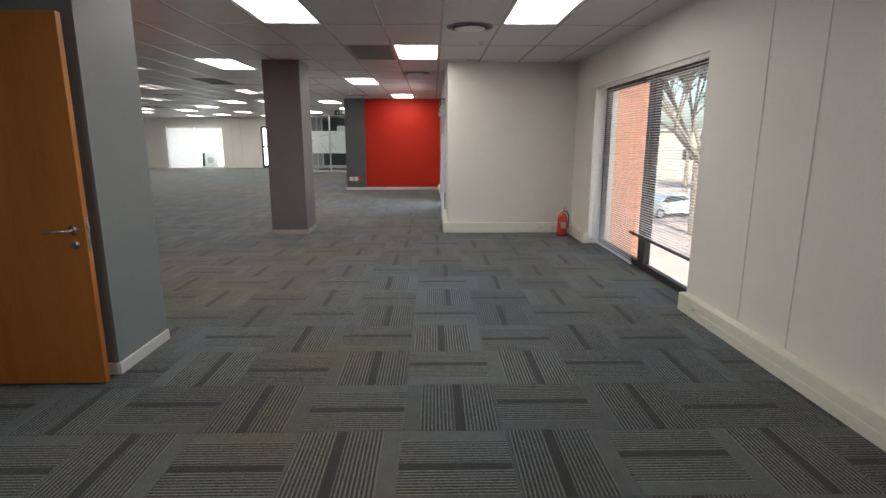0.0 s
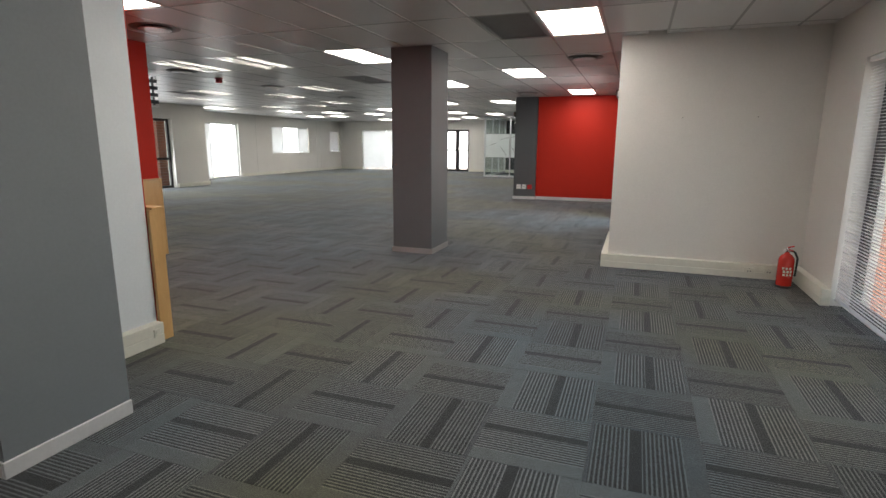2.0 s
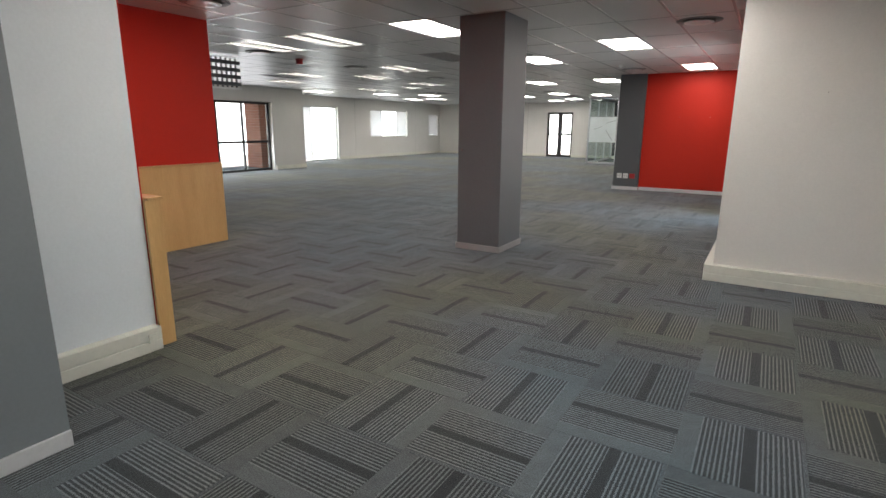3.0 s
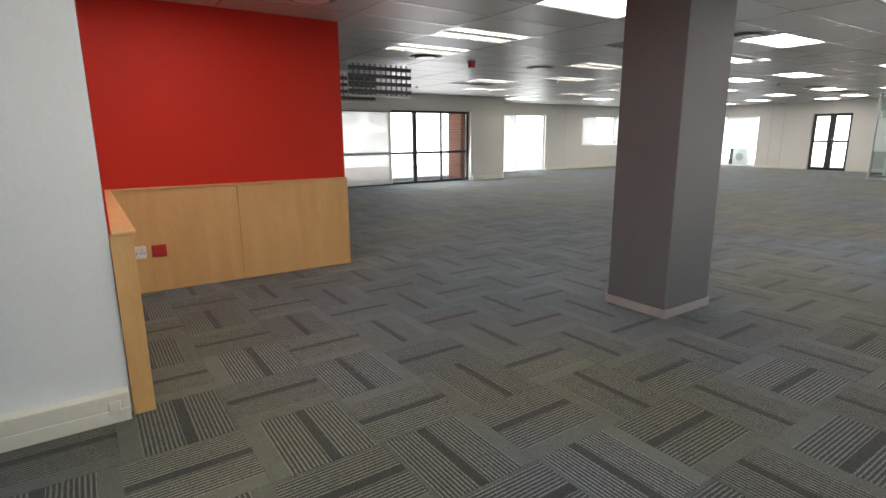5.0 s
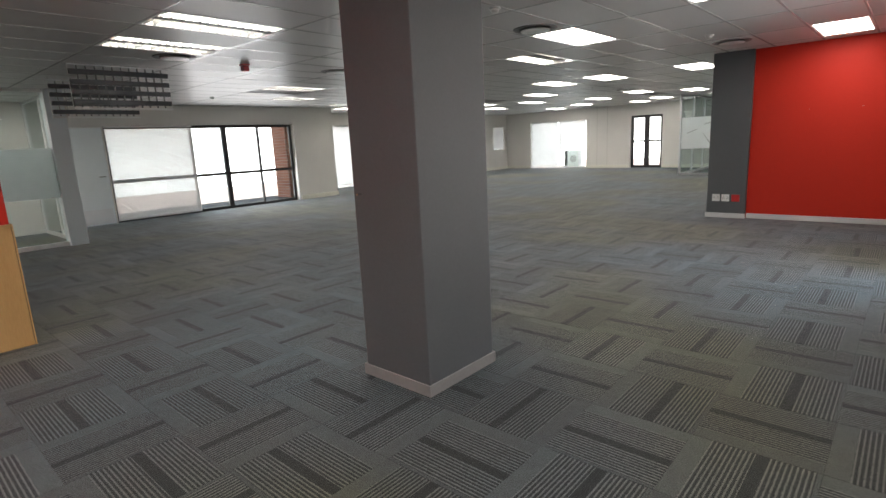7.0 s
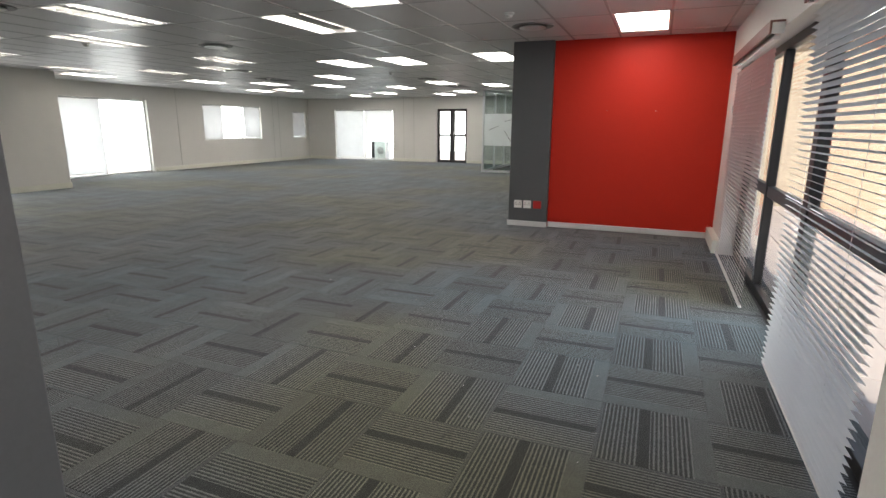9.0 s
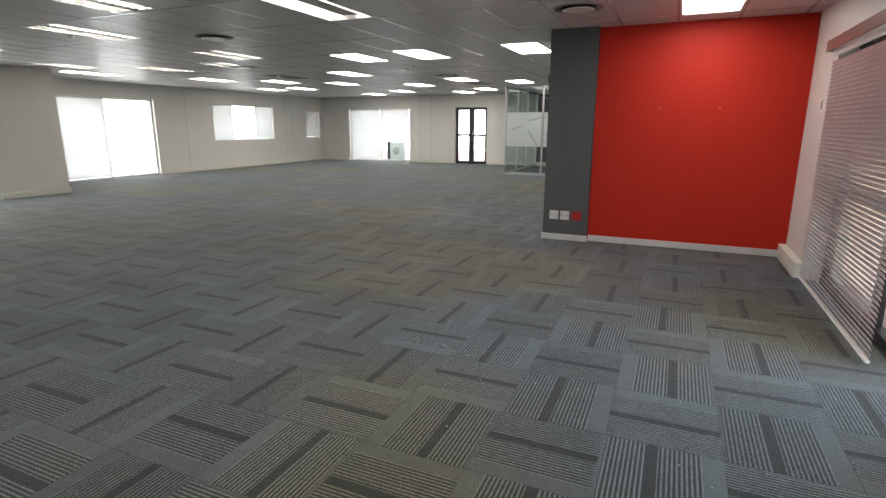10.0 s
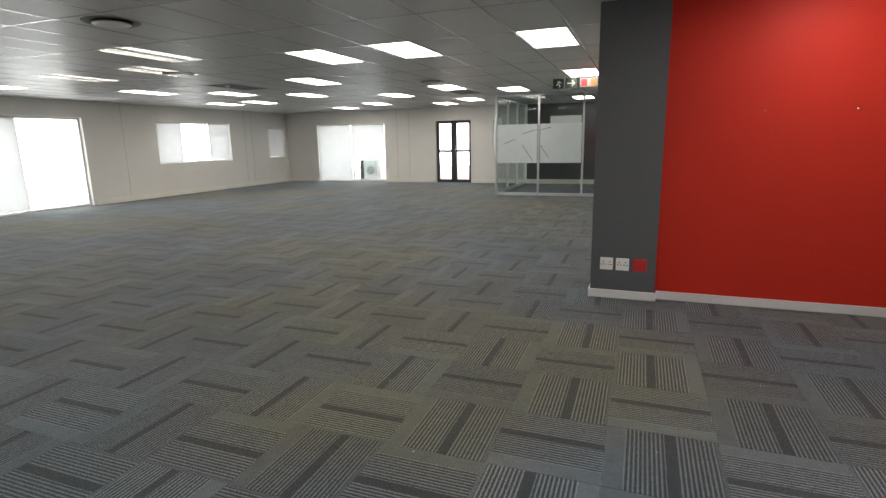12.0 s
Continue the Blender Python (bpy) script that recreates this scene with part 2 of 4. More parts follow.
# white slats toned mauve: shade and red-wall reflection put into the colour
M_SLATB = paint("shaded_white_slat", (0.46, 0.39, 0.38), 0.35, 0.04, 60, 3, 0.0)
M_LAMP = glow("lamp_diffuser", (1.0, 0.935, 0.875), 4.4)
M_TUBE = glow("fluorescent_tube", (1.0, 0.94, 0.86), 11.0)
M_HAZE = glow("glowing_backdrop", (1.0, 0.99, 0.97), 1.5)
M_LOUVRE = paint("mirror_louvre", (0.55, 0.55, 0.54), 0.36, 0.03, 60, 3, 0.0, 0.9)
M_BOARD = paint("black_board", (0.04, 0.043, 0.046), 0.35, 0.1, 40, 2, 0.03)
M_CARPET = carpet("carpet_tile_single", True)
M_CARPETJ = carpet("carpet_tile_joined", False)
M_SCREED = paint("carpet_underlay", (0.05, 0.05, 0.05), 0.9, 0.1)
M_PAVE = paint("pale_paving", (0.37, 0.29, 0.26), 0.8, 0.15, 30, 0.5, 0.4)
M_BRICK = paint("face_brick", (0.31, 0.125, 0.08), 0.8, 0.15, 50, 1.5, 0.4)
M_MORTAR = paint("mortar", (0.36, 0.33, 0.29), 0.9, 0.1, 60, 2, 0.4)
M_TAN = paint("sandy_brick", (0.50, 0.34, 0.21), 0.8, 0.08, 60, 0.8, 0.4)
nt_ = M_TAN.node_tree
bk = nd(nt_, "ShaderNodeTexBrick", Scale=1.0, Mortar_Size=0.006, Brick_Width=0.23, Row_Height=0.085, Color1=(0.44, 0.335, 0.24, 1), Color2=(0.38, 0.285, 0.20, 1), Mortar=(0.46, 0.38, 0.30, 1))
geo_ = nt_.nodes.new("ShaderNodeNewGeometry")
sep_ = nt_.nodes.new("ShaderNodeSeparateXYZ")
com_ = nt_.nodes.new("ShaderNodeCombineXYZ")
sum_ = nt_.nodes.new("ShaderNodeMath")
link(nt_, geo_.outputs["Position"], sep_.inputs[0])
link(nt_, sep_.outputs[0], sum_.inputs[0])
link(nt_, sep_.outputs[1], sum_.inputs[1])
link(nt_, sum_.outputs[0], com_.inputs[0])
link(nt_, sep_.outputs[2], com_.inputs[1])
link(nt_, com_.outputs[0], bk.inputs["Vector"])
link(nt_, bk.outputs["Color"], nt_.nodes["Principled BSDF"].inputs["Base Color"])
M_BARK = paint("bark", (0.17, 0.14, 0.12), 0.9, 0.25, 30, 3, 0.8)
M_LEAF = paint("leaves", (0.11, 0.12, 0.07), 0.6, 0.3, 20, 1.5, 0.0)
M_CARP = paint("white_car_paint", (0.70, 0.70, 0.70), 0.25, 0.02, 60, 2, 0.0, 0.0, (1, 1, 1), 0.6)
M_EXITG = paint("exit_sign_green", (0.008, 0.022, 0.012), 0.4, 0.05)
M_EXITW = paint("exit_sign_cream", (0.62, 0.64, 0.52), 0.4, 0.03)

# ---- mesh helpers ----


def box(bm, x0, x1, y0, y1, z0, z1, bevel=0.0):
    vs = [bm.verts.new((x, y, z)) for x in (x0, x1) for y in (y0, y1) for z in (z0, z1)]
    fs = [bm.faces.new([vs[i] for i in f]) for f in ((0, 1, 3, 2), (4, 6, 7, 5), (0, 4, 5, 1), (2, 3, 7, 6), (0, 2, 6, 4), (1, 5, 7, 3))]
    if bevel:
        es = {e for f in fs for e in f.edges}
        bmesh.ops.bevel(bm, geom=list(es), offset=bevel, segments=2, affect="EDGES", profile=0.5)
    return bm


def bx(x0, x1, y0, y1, z0, z1, bevel=0.0):
    return box(bmesh.new(), x0, x1, y0, y1, z0, z1, bevel)


def tube(bm, a, b, r0, r1=None, n=16, caps=True):
    a, b = Vector(a), Vector(b)
    m = Matrix.Translation((a + b) / 2) @ (b - a).to_track_quat("Z", "Y").to_matrix().to_4x4()
    bmesh.ops.create_cone(bm, cap_ends=caps, segments=n, radius1=r0, radius2=r0 if r1 is None else r1, depth=(b - a).length, matrix=m)
    return bm


def lathe(bm, profile, n=24, at=(0, 0, 0)):
    """Turns (radius, height) pairs round the z axis."""
    rings = []
    for r, z in profile:
        rings.append([bm.verts.new((at[0] + r * math.cos(2 * math.pi * k / n), at[1] + r * math.sin(2 * math.pi * k / n), at[2] + z)) for k in range(n)])
    for p, q in zip(rings, rings[1:]):
        for k in range(n):
            bm.faces.new((p[k], p[(k + 1) % n], q[(k + 1) % n], q[k]))
    bm.faces.new(list(reversed(rings[0])))
    bm.faces.new(rings[-1])
    return bm


def mesh_of(name, bm, material, smooth=False):
    bmesh.ops.recalc_face_normals(bm, faces=bm.faces)
    me = bpy.data.meshes.new(name)
    bm.to_mesh(me)
    bm.free()
    me.materials.append(material)
    if smooth:
        for p in me.polygons:
            p.use_smooth = True
    return me


def part(name, bm, material, parent, label="", smooth=False):
    ob = new(name, mesh_of(name, bm, material, smooth))
    ob.parent = parent
    return tagged(ob, label)


def thing(name, label, category, group="", at=(0, 0, 0), kind=""):
    ob = new(name)
    ob.location = at
    ob.empty_display_size = 0.1
    return tagged(ob, label, category, group, kind)


def solid(name, bm, material, label="", category="", kind="structure", smooth=False):
    return tagged(new(name, mesh_of(name, bm, material, smooth)), label, category, "", kind)


def wall(name, axis, at, thick, lo, hi, openings, material, label, z1=None, z0=-0.12):
    """A wall of real thickness; it runs along axis from lo to hi, with (lo, hi, sill, head) openings."""
    z1 = CEIL + 0.155 if z1 is None else z1
    bm = bmesh.new()

    def put(a, b, c, d):
        if b - a < 1e-4 or d - c < 1e-4:
            return
        if axis == "x":
            box(bm, a, b, at, at + thick, c, d)
        else:
            box(bm, at, at + thick, a, b, c, d)
    cur = lo
    for a, b, c, d in sorted(openings):
        put(cur, a, z0, z1)
        put(a, b, z0, c if c > 0.5 else -0.03)
        put(a, b, d, z1)
        cur = b
    put(cur, hi, z0, z1)
    return solid(name, bm, material, label, "wall")


CEIL = 2.515
GX, GY, PX, PY = 0.052, 7.9, 0.583, 1.165   # ceiling grid: origin and pitches

# ---- structure ----
GROUND = -3.5
g = bmesh.new()
for q in ((-400, 400, -400, 400),):
    g.faces.new([g.verts.new(p) for p in ((q[0], q[2], GROUND), (q[1], q[2], GROUND), (q[1], q[3], GROUND), (q[0], q[3], GROUND))])
solid("ground", g, M_PAVE, "sunlit pale concrete paving of the car park", "ground")
solid("floor", box(bx(-15.1, 2.4, -2.2, 8.39, -0.30, -0.006), -15.1, 0.485, 8.39, 27.75, -0.30, -0.006), M_SCREED, "floor slab laid with grey carpet tiles", "floor")

W1 = (4.28, 7.17, 0.0, 2.075)
W2 = (9.72, 14.30, 0.0, 2.075)
WA = (9.78, 14.38, 0.0, 2.07)
DA = (9.05, 9.76, 0.0, 2.05)
WB = (16.78, 19.50, 0.0, 2.12)
WC = (21.60, 24.42, 0.91, 2.085)
WC2 = (26.33, 27.22, 0.91, 1.97)
WD = (-13.47, -10.69, 0.03, 2.06)
DE = (-8.76, -7.50, 0.0, 2.07)
WF = (-6.74, -6.66, 0.85, 2.05)
wall("wall_east", "y", 2.10, 0.30, -2.2, 8.09, [W1], M_WALL, "pale grey painted wall with two upright scuff lines")
wall("wall_return", "x", 8.09, 0.30, 0.19, 2.40, [], M_WALL, "pale cream painted wall stepping into the office")
wall("wall_east_far", "y", 0.19, 0.30, 8.39, 15.24, [W2], M_WALL, "pale painted wall with a tall window")
wall("wall_red_far", "x", 15.24, 0.22, -1.94, 0.49, [], M_RED, "bright red painted feature wall")
wall("wall_pier_far", "x", 15.16, 0.60, -2.49, -1.943, [], M_SLATE, "dark slate grey painted wall end")
wall("wall_core", "y", -2.2, 0.2, 15.763, 27.43, [], M_WALL, "pale painted wall behind the red wall")
wall("wall_north", "x", 27.43, 0.3, -14.8, -2.0, [WD, DE, WF], M_WALL, "pale painted far wall with window and glazed door")
wall("wall_west_far", "y", -15.1, 0.3, 15.70, 27.73, [WB, WC, WC2], M_WALL, "pale grey painted wall with three windows")
wall("wall_west_step", "x", 15.40, 0.3, -15.1, -13.15, [], M_WALL, "pale painted return of the wall")
wall("wall_west", "y", -13.15, 0.3, 4.3, 15.70, [WA, DA], M_WALL, "pale painted wall with a wide sliding window")
wall("wall_back_room", "x", 4.0, 0.3, -13.15, -5.15, [], M_WALL, "pale painted back wall")
wall("wall_red_side", "y", -5.20, 0.14, 4.30, 6.75, [], M_RED, "red painted partition above wooden panelling")
wall("wall_red_back", "x", 4.477, 0.008, -5.06, -2.672, [], M_RED, "red painted wall above wooden panelling")
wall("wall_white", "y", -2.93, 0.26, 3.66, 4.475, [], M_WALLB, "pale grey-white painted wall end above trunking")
wall("wall_pier", "x", 3.07, 0.585, -2.93, -1.95, [], M_PIER, "blue-grey painted pier beside the doorway")
wall("wall_niche_back", "x", 4.30, 0.172, -5.06, -2.932, [], M_WALL, "plain pale wall behind the panelled niche")
wall("wall_west_near", "y", -2.93, 0.15, -2.0, 3.07, [], M_PIER, "blue-grey painted wall")
wall("wall_south", "x", -2.2, 0.2, -2.93, 2.10, [], M_WALL, "plain pale wall")

# floor-standing column
col = thing("column", "dark grey painted square column with pale skirting", "column", at=(-2.205, 8.235, 0))
part("shaft", bx(-0.265, 0.265, -0.295, 0.295, -0.01, CEIL + 0.02, 0.006), M_GREY, col)
sk = bmesh.new()
box(sk, -0.278, 0.278, -0.308, -0.297, 0, 0.068, 0.003)
box(sk, -0.278, 0.278, 0.297, 0.308, 0, 0.068, 0.003)
box(sk, -0.278, -0.267, -0.297, 0.297, 0, 0.068, 0.003)
box(sk, 0.267, 0.278, -0.297, 0.297, 0, 0.068, 0.003)
part("skirting", sk, M_SKIRTG, col, "scuffed pale skirting board")
part("screw", tube(bmesh.new(), (-0.20, -0.29, 1.12), (-0.20, -0.325, 1.12), 0.006, n=8), M_CHROME, col)


# cable trunking along the foot of the walls
def trunking(axis, face, out, lo, hi, z1=0.15, depth=0.075):
    """A boxed duct with a lid seam; out is +1 or -1, the way it stands off the wall."""
    bm = bmesh.new()
    for a, b, d in ((0.0, z1 * 0.47, depth), (z1 * 0.47 + 0.003, z1, depth)):
        f0, f1 = sorted((face, face + out * d))
        if axis == "y":
            box(bm, f0, f1, lo, hi, a, b, 0.004)
        else:
            box(bm, lo, hi, f0, f1, a, b, 0.004)
    f0, f1 = sorted((face, face + out * (depth - 0.004)))
    if axis == "y":
        box(bm, f0, f1, lo + 0.003, hi - 0.003, 0.002, z1 - 0.003)
    else:
        box(bm, lo + 0.003, hi - 0.003, f0, f1, 0.002, z1 - 0.003)
    return solid("baseboard", bm, M_TRUNK, "cream plastic cable trunking along the wall", "trunking")


trunking("y", 2.10, -1, -1.9, 4.26)
trunking("y", 2.10, -1, 7.14, 8.013)
trunking("x", 8.09, -1, 0.118, 2.10)
trunking("y", 0.19, -1, 8.091, 9.70)
trunking("y", 0.19, -1, 14.33, 15.23)
trunking("y", -2.67, 1, 3.66, 4.465)
trunking("y", -12.85, 1, 14.42, 15.70, 0.12, 0.05)
trunking("y", -14.80, 1, 19.55, 27.42, 0.12, 0.05)
trunking("x", 27.43, -1, -10.66, -8.80, 0.11, 0.05)
trunking("x", 27.43, -1, -7.46, -5.75, 0.11, 0.05)
trunking("x", 27.43, -1, -14.74, -13.50, 0.11, 0.05)


def skirting(x0, x1, y0, y1, z1=0.075):
    return solid("baseboard", bx(x0, x1, y0, y1, 0, z1, 0.004), M_SKIRT, "white painted skirting board", "skirting")


skirting(-1.948, -1.933, 3.056, 3.655)
skirting(-2.78, -1.95, 3.056, 3.068)
skirting(-1.93, 0.115, 15.222, 15.238)
skirting(-2.506, -1.93, 15.144, 15.158)
skirting(-2.506, -2.492, 15.16, 15.76)

# upright scuff lines on the east wall
for yy in (3.52, 3.01):
    solid("trim", bx(2.0972, 2.0995, yy - 0.005, yy + 0.005, 0.16, CEIL - 0.05, 0.0008), M_SEAM, "thin painted cover strip on the wall", "strip")

for yy in (25.1, 25.45, 20.55):
    solid("trim", bx(-14.799, -14.794, yy - 0.008, yy + 0.008, 0.125, CEIL - 0.02, 0.002), M_SEAM, "thin painted cover strip on the wall", "strip")
for xx in (-10.2, -9.75):
    solid("trim", bx(xx - 0.008, xx + 0.008, 27.424, 27.429, 0.115, CEIL - 0.02, 0.002), M_SEAM, "thin painted cover strip on the wall", "strip")

# ---- ceiling ----
cb = bmesh.new()
# first six panels are unseen, added to brighten office, meeting room and entrance
LAMPS = [(-21, -2), (-20, -1), (-20, -3), (-7, 15), (-1, -5), (-3, -7), (-7, -3), (-3, -3), (1, -3), (-1, -1), (-3, 2), (-2, 5), (-6, 0), (-6, 3), (-6, 7), (-9, 7), (-11, 7), (-14, 9), (-17, 11), (-11, 11),
         (-9, 12), (-6, 10), (-14, 12), (-12, 14), (-14, 15), (-21, 9), (-19, 10), (-21, 12), (-23, 12), (-17, 14), (-20, 15), (-23, 7)]
LOUVRES = [(-11, 0), (-9, 0), (-14, 6), (-16, 7), (-16, 3), (-11, 3), (-14, 4), (-19, 7), (-19, 4), (-21, 6)]
OPEN = [(-8, 4)]
GRILLES = [(-2, -1), (-8, 2), (-17, 3), (-17, 9), (-11, 12)]
HOLES = set(LAMPS) | set(LOUVRES) | set(OPEN) | set(GRILLES)
for i in range(-27, 4):
    for j in range(-9, 18):
        x0, y0 = GX + i * PX, GY + j * PY
        if (i, j) in HOLES or x0 < -15.4 or y0 < -2.4:
            continue
        dz = random.uniform(0, 0.0015)
        x1, y1 = x0 + PX, y0 + PY
        if y1 > 15.5 and x1 > -1.9:
            if y0 > 15.2:
                continue
            y1 = 15.42
        if j >= 0:
            if i >= 1 and j > 0:
                continue
            x1, y1 = (x1, min(y1, 8.35)) if i >= 1 else (min(x1, 0.46), y1)
        if y0 < 15.4 and x1 < -13.2:
            continue
        box(cb, x0 + 0.009, x1 - 0.009, y0 + 0.009, y1 - 0.009, CEIL + dz, CEIL + 0.02)
solid("ceiling", cb, M_CEIL, "suspended ceiling of white lay-in tiles", "ceiling")
tb = bmesh.new()
for i in range(-27, 5):
    x0 = GX + i * PX
    y1 = 8.35 if i >= 1 else (15.4 if i >= -3 else 27.6)
    box(tb, x0 - 0.0115, x0 + 0.0115, -2.1 if i > -22 else 15.5, y1, CEIL - 0.003, CEIL + 0.026)
for j in range(-9, 18):
    y0 = GY + j * PY
    box(tb, -15.0 if y0 > 15.4 else -13.1, 2.3 if j <= 0 else (0.4 if y0 < 15.4 else -2.05), y0 - 0.0115, y0 + 0.0115, CEIL - 0.0025, CEIL + 0.0265)
solid("ceiling_grid", tb, M_TBAR, "white metal ceiling grid", "ceiling")
solid("ceiling_slab", box(bx(-15.2, 2.5, -2.3, 8.42, CEIL + 0.16, CEIL + 0.36), -15.2, 0.52, 8.42, 27.8, CEIL + 0.16, CEIL + 0.36), M_SCREED, "concrete slab above the ceiling", "ceiling")


def cell(i, j):
    return GX + (i + 0.5) * PX, GY + (j + 0.5) * PY, CEIL


def frame_bm(w, l, t, z0, z1):
    bm = bmesh.new()
    box(bm, -w / 2, w / 2, -l / 2, -l / 2 + t, z0, z1)
    box(bm, -w / 2, w / 2, l / 2 - t, l / 2, z0, z1)
    box(bm, -w / 2, -w / 2 + t, -l / 2 + t, l / 2 - t, z0, z1)
    box(bm, w / 2 - t, w / 2, -l / 2 + t, l / 2 - t, z0, z1)
    return bm


def panel_light():
    e = thing("ceiling_light", "lit white flat-panel fluorescent light set in the ceiling", "ceiling light", "ceiling panel lights")
    part("frame", frame_bm(PX - 0.025, PY - 0.025, 0.022, 0.002, 0.05), M_WHITE, e)
    part("diffuser", bx(-PX / 2 + 0.035, PX / 2 - 0.035, -PY / 2 + 0.035, PY / 2 - 0.035, 0.010, 0.022), M_LAMP, e, "glowing prismatic diffuser")
    part("housing", bx(-PX / 2 + 0.02, PX / 2 - 0.02, -PY / 2 + 0.02, PY / 2 - 0.02, 0.055, 0.09), M_WHITE, e)
    return e


def louvre_light(cover=True):
    name = "lit fluorescent light with a mirror louvre set in the ceiling" if cover else "open fluorescent light with two bare tubes, its cover missing"
    e = thing("ceiling_light", name, "ceiling light", "louvred ceiling lights")
    part("frame", frame_bm(PX - 0.025, PY - 0.025, 0.02, 0.0, 0.11), M_WHITE, e)
    part("reflector", bx(-PX / 2 + 0.02, PX / 2 - 0.02, -PY / 2 + 0.02, PY / 2 - 0.02, 0.10, 0.115), M_WHITE, e)
    for x in (-0.14, 0.14):
        part("tube", tube(bmesh.new(), (x, -PY / 2 + 0.05, 0.072), (x, PY / 2 - 0.05, 0.072), 0.013, n=10), M_TUBE, e, "glowing fluorescent tube", True)
    if not cover:
        part("spine", bx(-0.10, 0.10, -PY / 2 + 0.03, PY / 2 - 0.03, 0.04, 0.05), M_VENT, e)
    if cover:
        part("spine", bx(-0.05, 0.05, -PY / 2 + 0.03, PY / 2 - 0.03, 0.008, 0.014), M_VENT, e)
        for k in range(14):
            y = -PY / 2 + 0.06 + k * (PY - 0.12) / 13
            for x in (-0.155, 0.155):
                part("louvre_blade", bx(x - 0.10, x + 0.10, y - 0.006, y + 0.006, 0.0, 0.05), M_LOUVRE, e)
    return e


def grille():
    e = thing("ceiling_vent", "grey slatted air grille set in the ceiling", "vent", "ceiling air grilles")
    part("frame", frame_bm(PX - 0.025, PY - 0.025, 0.03, 0.002, 0.03), M_VENT, e)
    part("backing", bx(-PX / 2 + 0.02, PX / 2 - 0.02, -PY / 2 + 0.02, PY / 2 - 0.02, 0.045, 0.05), M_VENT, e)
    for k in range(26):
        y = -PY / 2 + 0.06 + k * (PY - 0.12) / 25
        part("slat", bx(-PX / 2 + 0.045, PX / 2 - 0.045, y - 0.012, y + 0.012, 0.012, 0.018), M_VENT, e)
    return e


def spread(make, cells):
    first = None
    for i, j in cells:
        at = Matrix.Translation(cell(i, j))
        if first is None:
            first = make()
            first.matrix_basis = at
        else:
            copy_thing(first, at)


spread(panel_light, LAMPS)
spread(louvre_light, LOUVRES)
spread(lambda: louvre_light(False), OPEN)
spread(grille, GRILLES)


def round_diffuser():
    e = thing("air_diffuser", "round white air diffuser on the ceiling", "vent", "round ceiling diffusers")
    part("ring", lathe(bmesh.new(), [(0.17, 0.0), (0.20, -0.006), (0.225, -0.010), (0.235, -0.004), (0.235, 0.0)], 32), M_VENT, e, "", True)
    part("cone", lathe(bmesh.new(), [(0.11, -0.004), (0.15, -0.018), (0.155, -0.024), (0.10, -0.020), (0.01, -0.018)], 32), M_WHITE, e, "", True)
    return e


first = round_diffuser()
DIFF = [(0.34, 5.68), (-0.32, 9.42), (-3.17, 11.1), (-6.62, 8.8), (-6.7, 11.2), (-6.6, 14.0), (-2.0, 14.1), (-8.9, 16.9), (-4.25, 6.16), (-5.9, 20.0)]
first.matrix_basis = Matrix.Translation((*DIFF[0], CEIL))
for x, y in DIFF[1:]:
    copy_thing(first, Matrix.Translation((x, y, CEIL)))


def detector():
    e = thing("smoke_detector", "small white smoke detector on the ceiling", "smoke detector", "ceiling detectors")
    part("base", lathe(bmesh.new(), [(0.05, 0.0), (0.052, -0.012), (0.046, -0.018)], 20), M_WHITE, e, "", True)
    part("sensor", lathe(bmesh.new(), [(0.034, -0.018), (0.034, -0.036), (0.022, -0.046), (0.004, -0.048)], 20), M_WHITE, e, "", True)
    return e


first = detector()
DET = [(0.55, 6.5), (-2.06, 13.3), (-10.86, 11.25), (-2.9, 10.0), (-6.0, 18.3), (-9.5, 18.6), (-8.2, 13.2)]
first.matrix_basis = Matrix.Translation((*DET[0], CEIL))
for x, y in DET[1:]:
    copy_thing(first, Matrix.Translation((x, y, CEIL)))

sounder = thing("alarm_sounder", "red square fire alarm sounder on the ceiling", "alarm", at=(-6.74, 9.74, CEIL))
part("base", bx(-0.05, 0.05, -0.05, 0.05, -0.02, 0.0, 0.004), M_REDP, sounder)
part("body", bx(-0.042, 0.042, -0.042, 0.042, -0.09, -0.021, 0.01), M_REDP, sounder)


def hanging_louvre(x, y, w, drop):
    e = thing("louvre_cover", "mirror louvre cover hanging open below its ceiling light", "light cover", "hanging louvre covers", at=(x, y, CEIL))
    part("rail", bx(-0.012, 0.012, -w / 2, w / 2, -0.042, -0.03, 0.002), M_ALU, e)
    # lower rail in white, imitating the bright reflection along its edge
    part("rail", bx(-0.022, 0.022, -w / 2, w / 2, -drop - 0.022, -drop, 0.003), M_WHITE, e, "lower rail coloured white for a bright reflection")
    for yy in (-w / 2, 0.0, w / 2 - 0.01):
        part("crossbar", bx(-0.006, 0.006, yy, yy + 0.005, -drop, -0.03), M_WHITE, e)
    n = 4
    for k in range(n):
        z = -0.05 - (drop - 0.06) * (k + 0.5) / n
        # mirror blades take slate paint, so their shade is in the colour
        part("louvre_blade", bx(-0.025, 0.025, -w / 2 + 0.012, w / 2 - 0.012, z - 0.034, z + 0.022, 0.002), M_SLATE, e, "dark shaded mirror blade")
    fin = mesh_of("fin", bx(-0.024, 0.024, -0.0015, 0.0015, -drop + 0.004, -0.044), M_VENT)
    for k in range(1, 12):
        o = new("fin", fin)
        o.parent = e
        o.location = (-0.0, -w / 2 + k * w / 12 + 0.004, 0)
    for yy in (-w / 2 + 0.02, w / 2 - 0.02):
        part("hanger", tube(bmesh.new(), (0, yy, -0.03), (0, yy, 0.02), 0.003, n=6), M_CHROME, e)


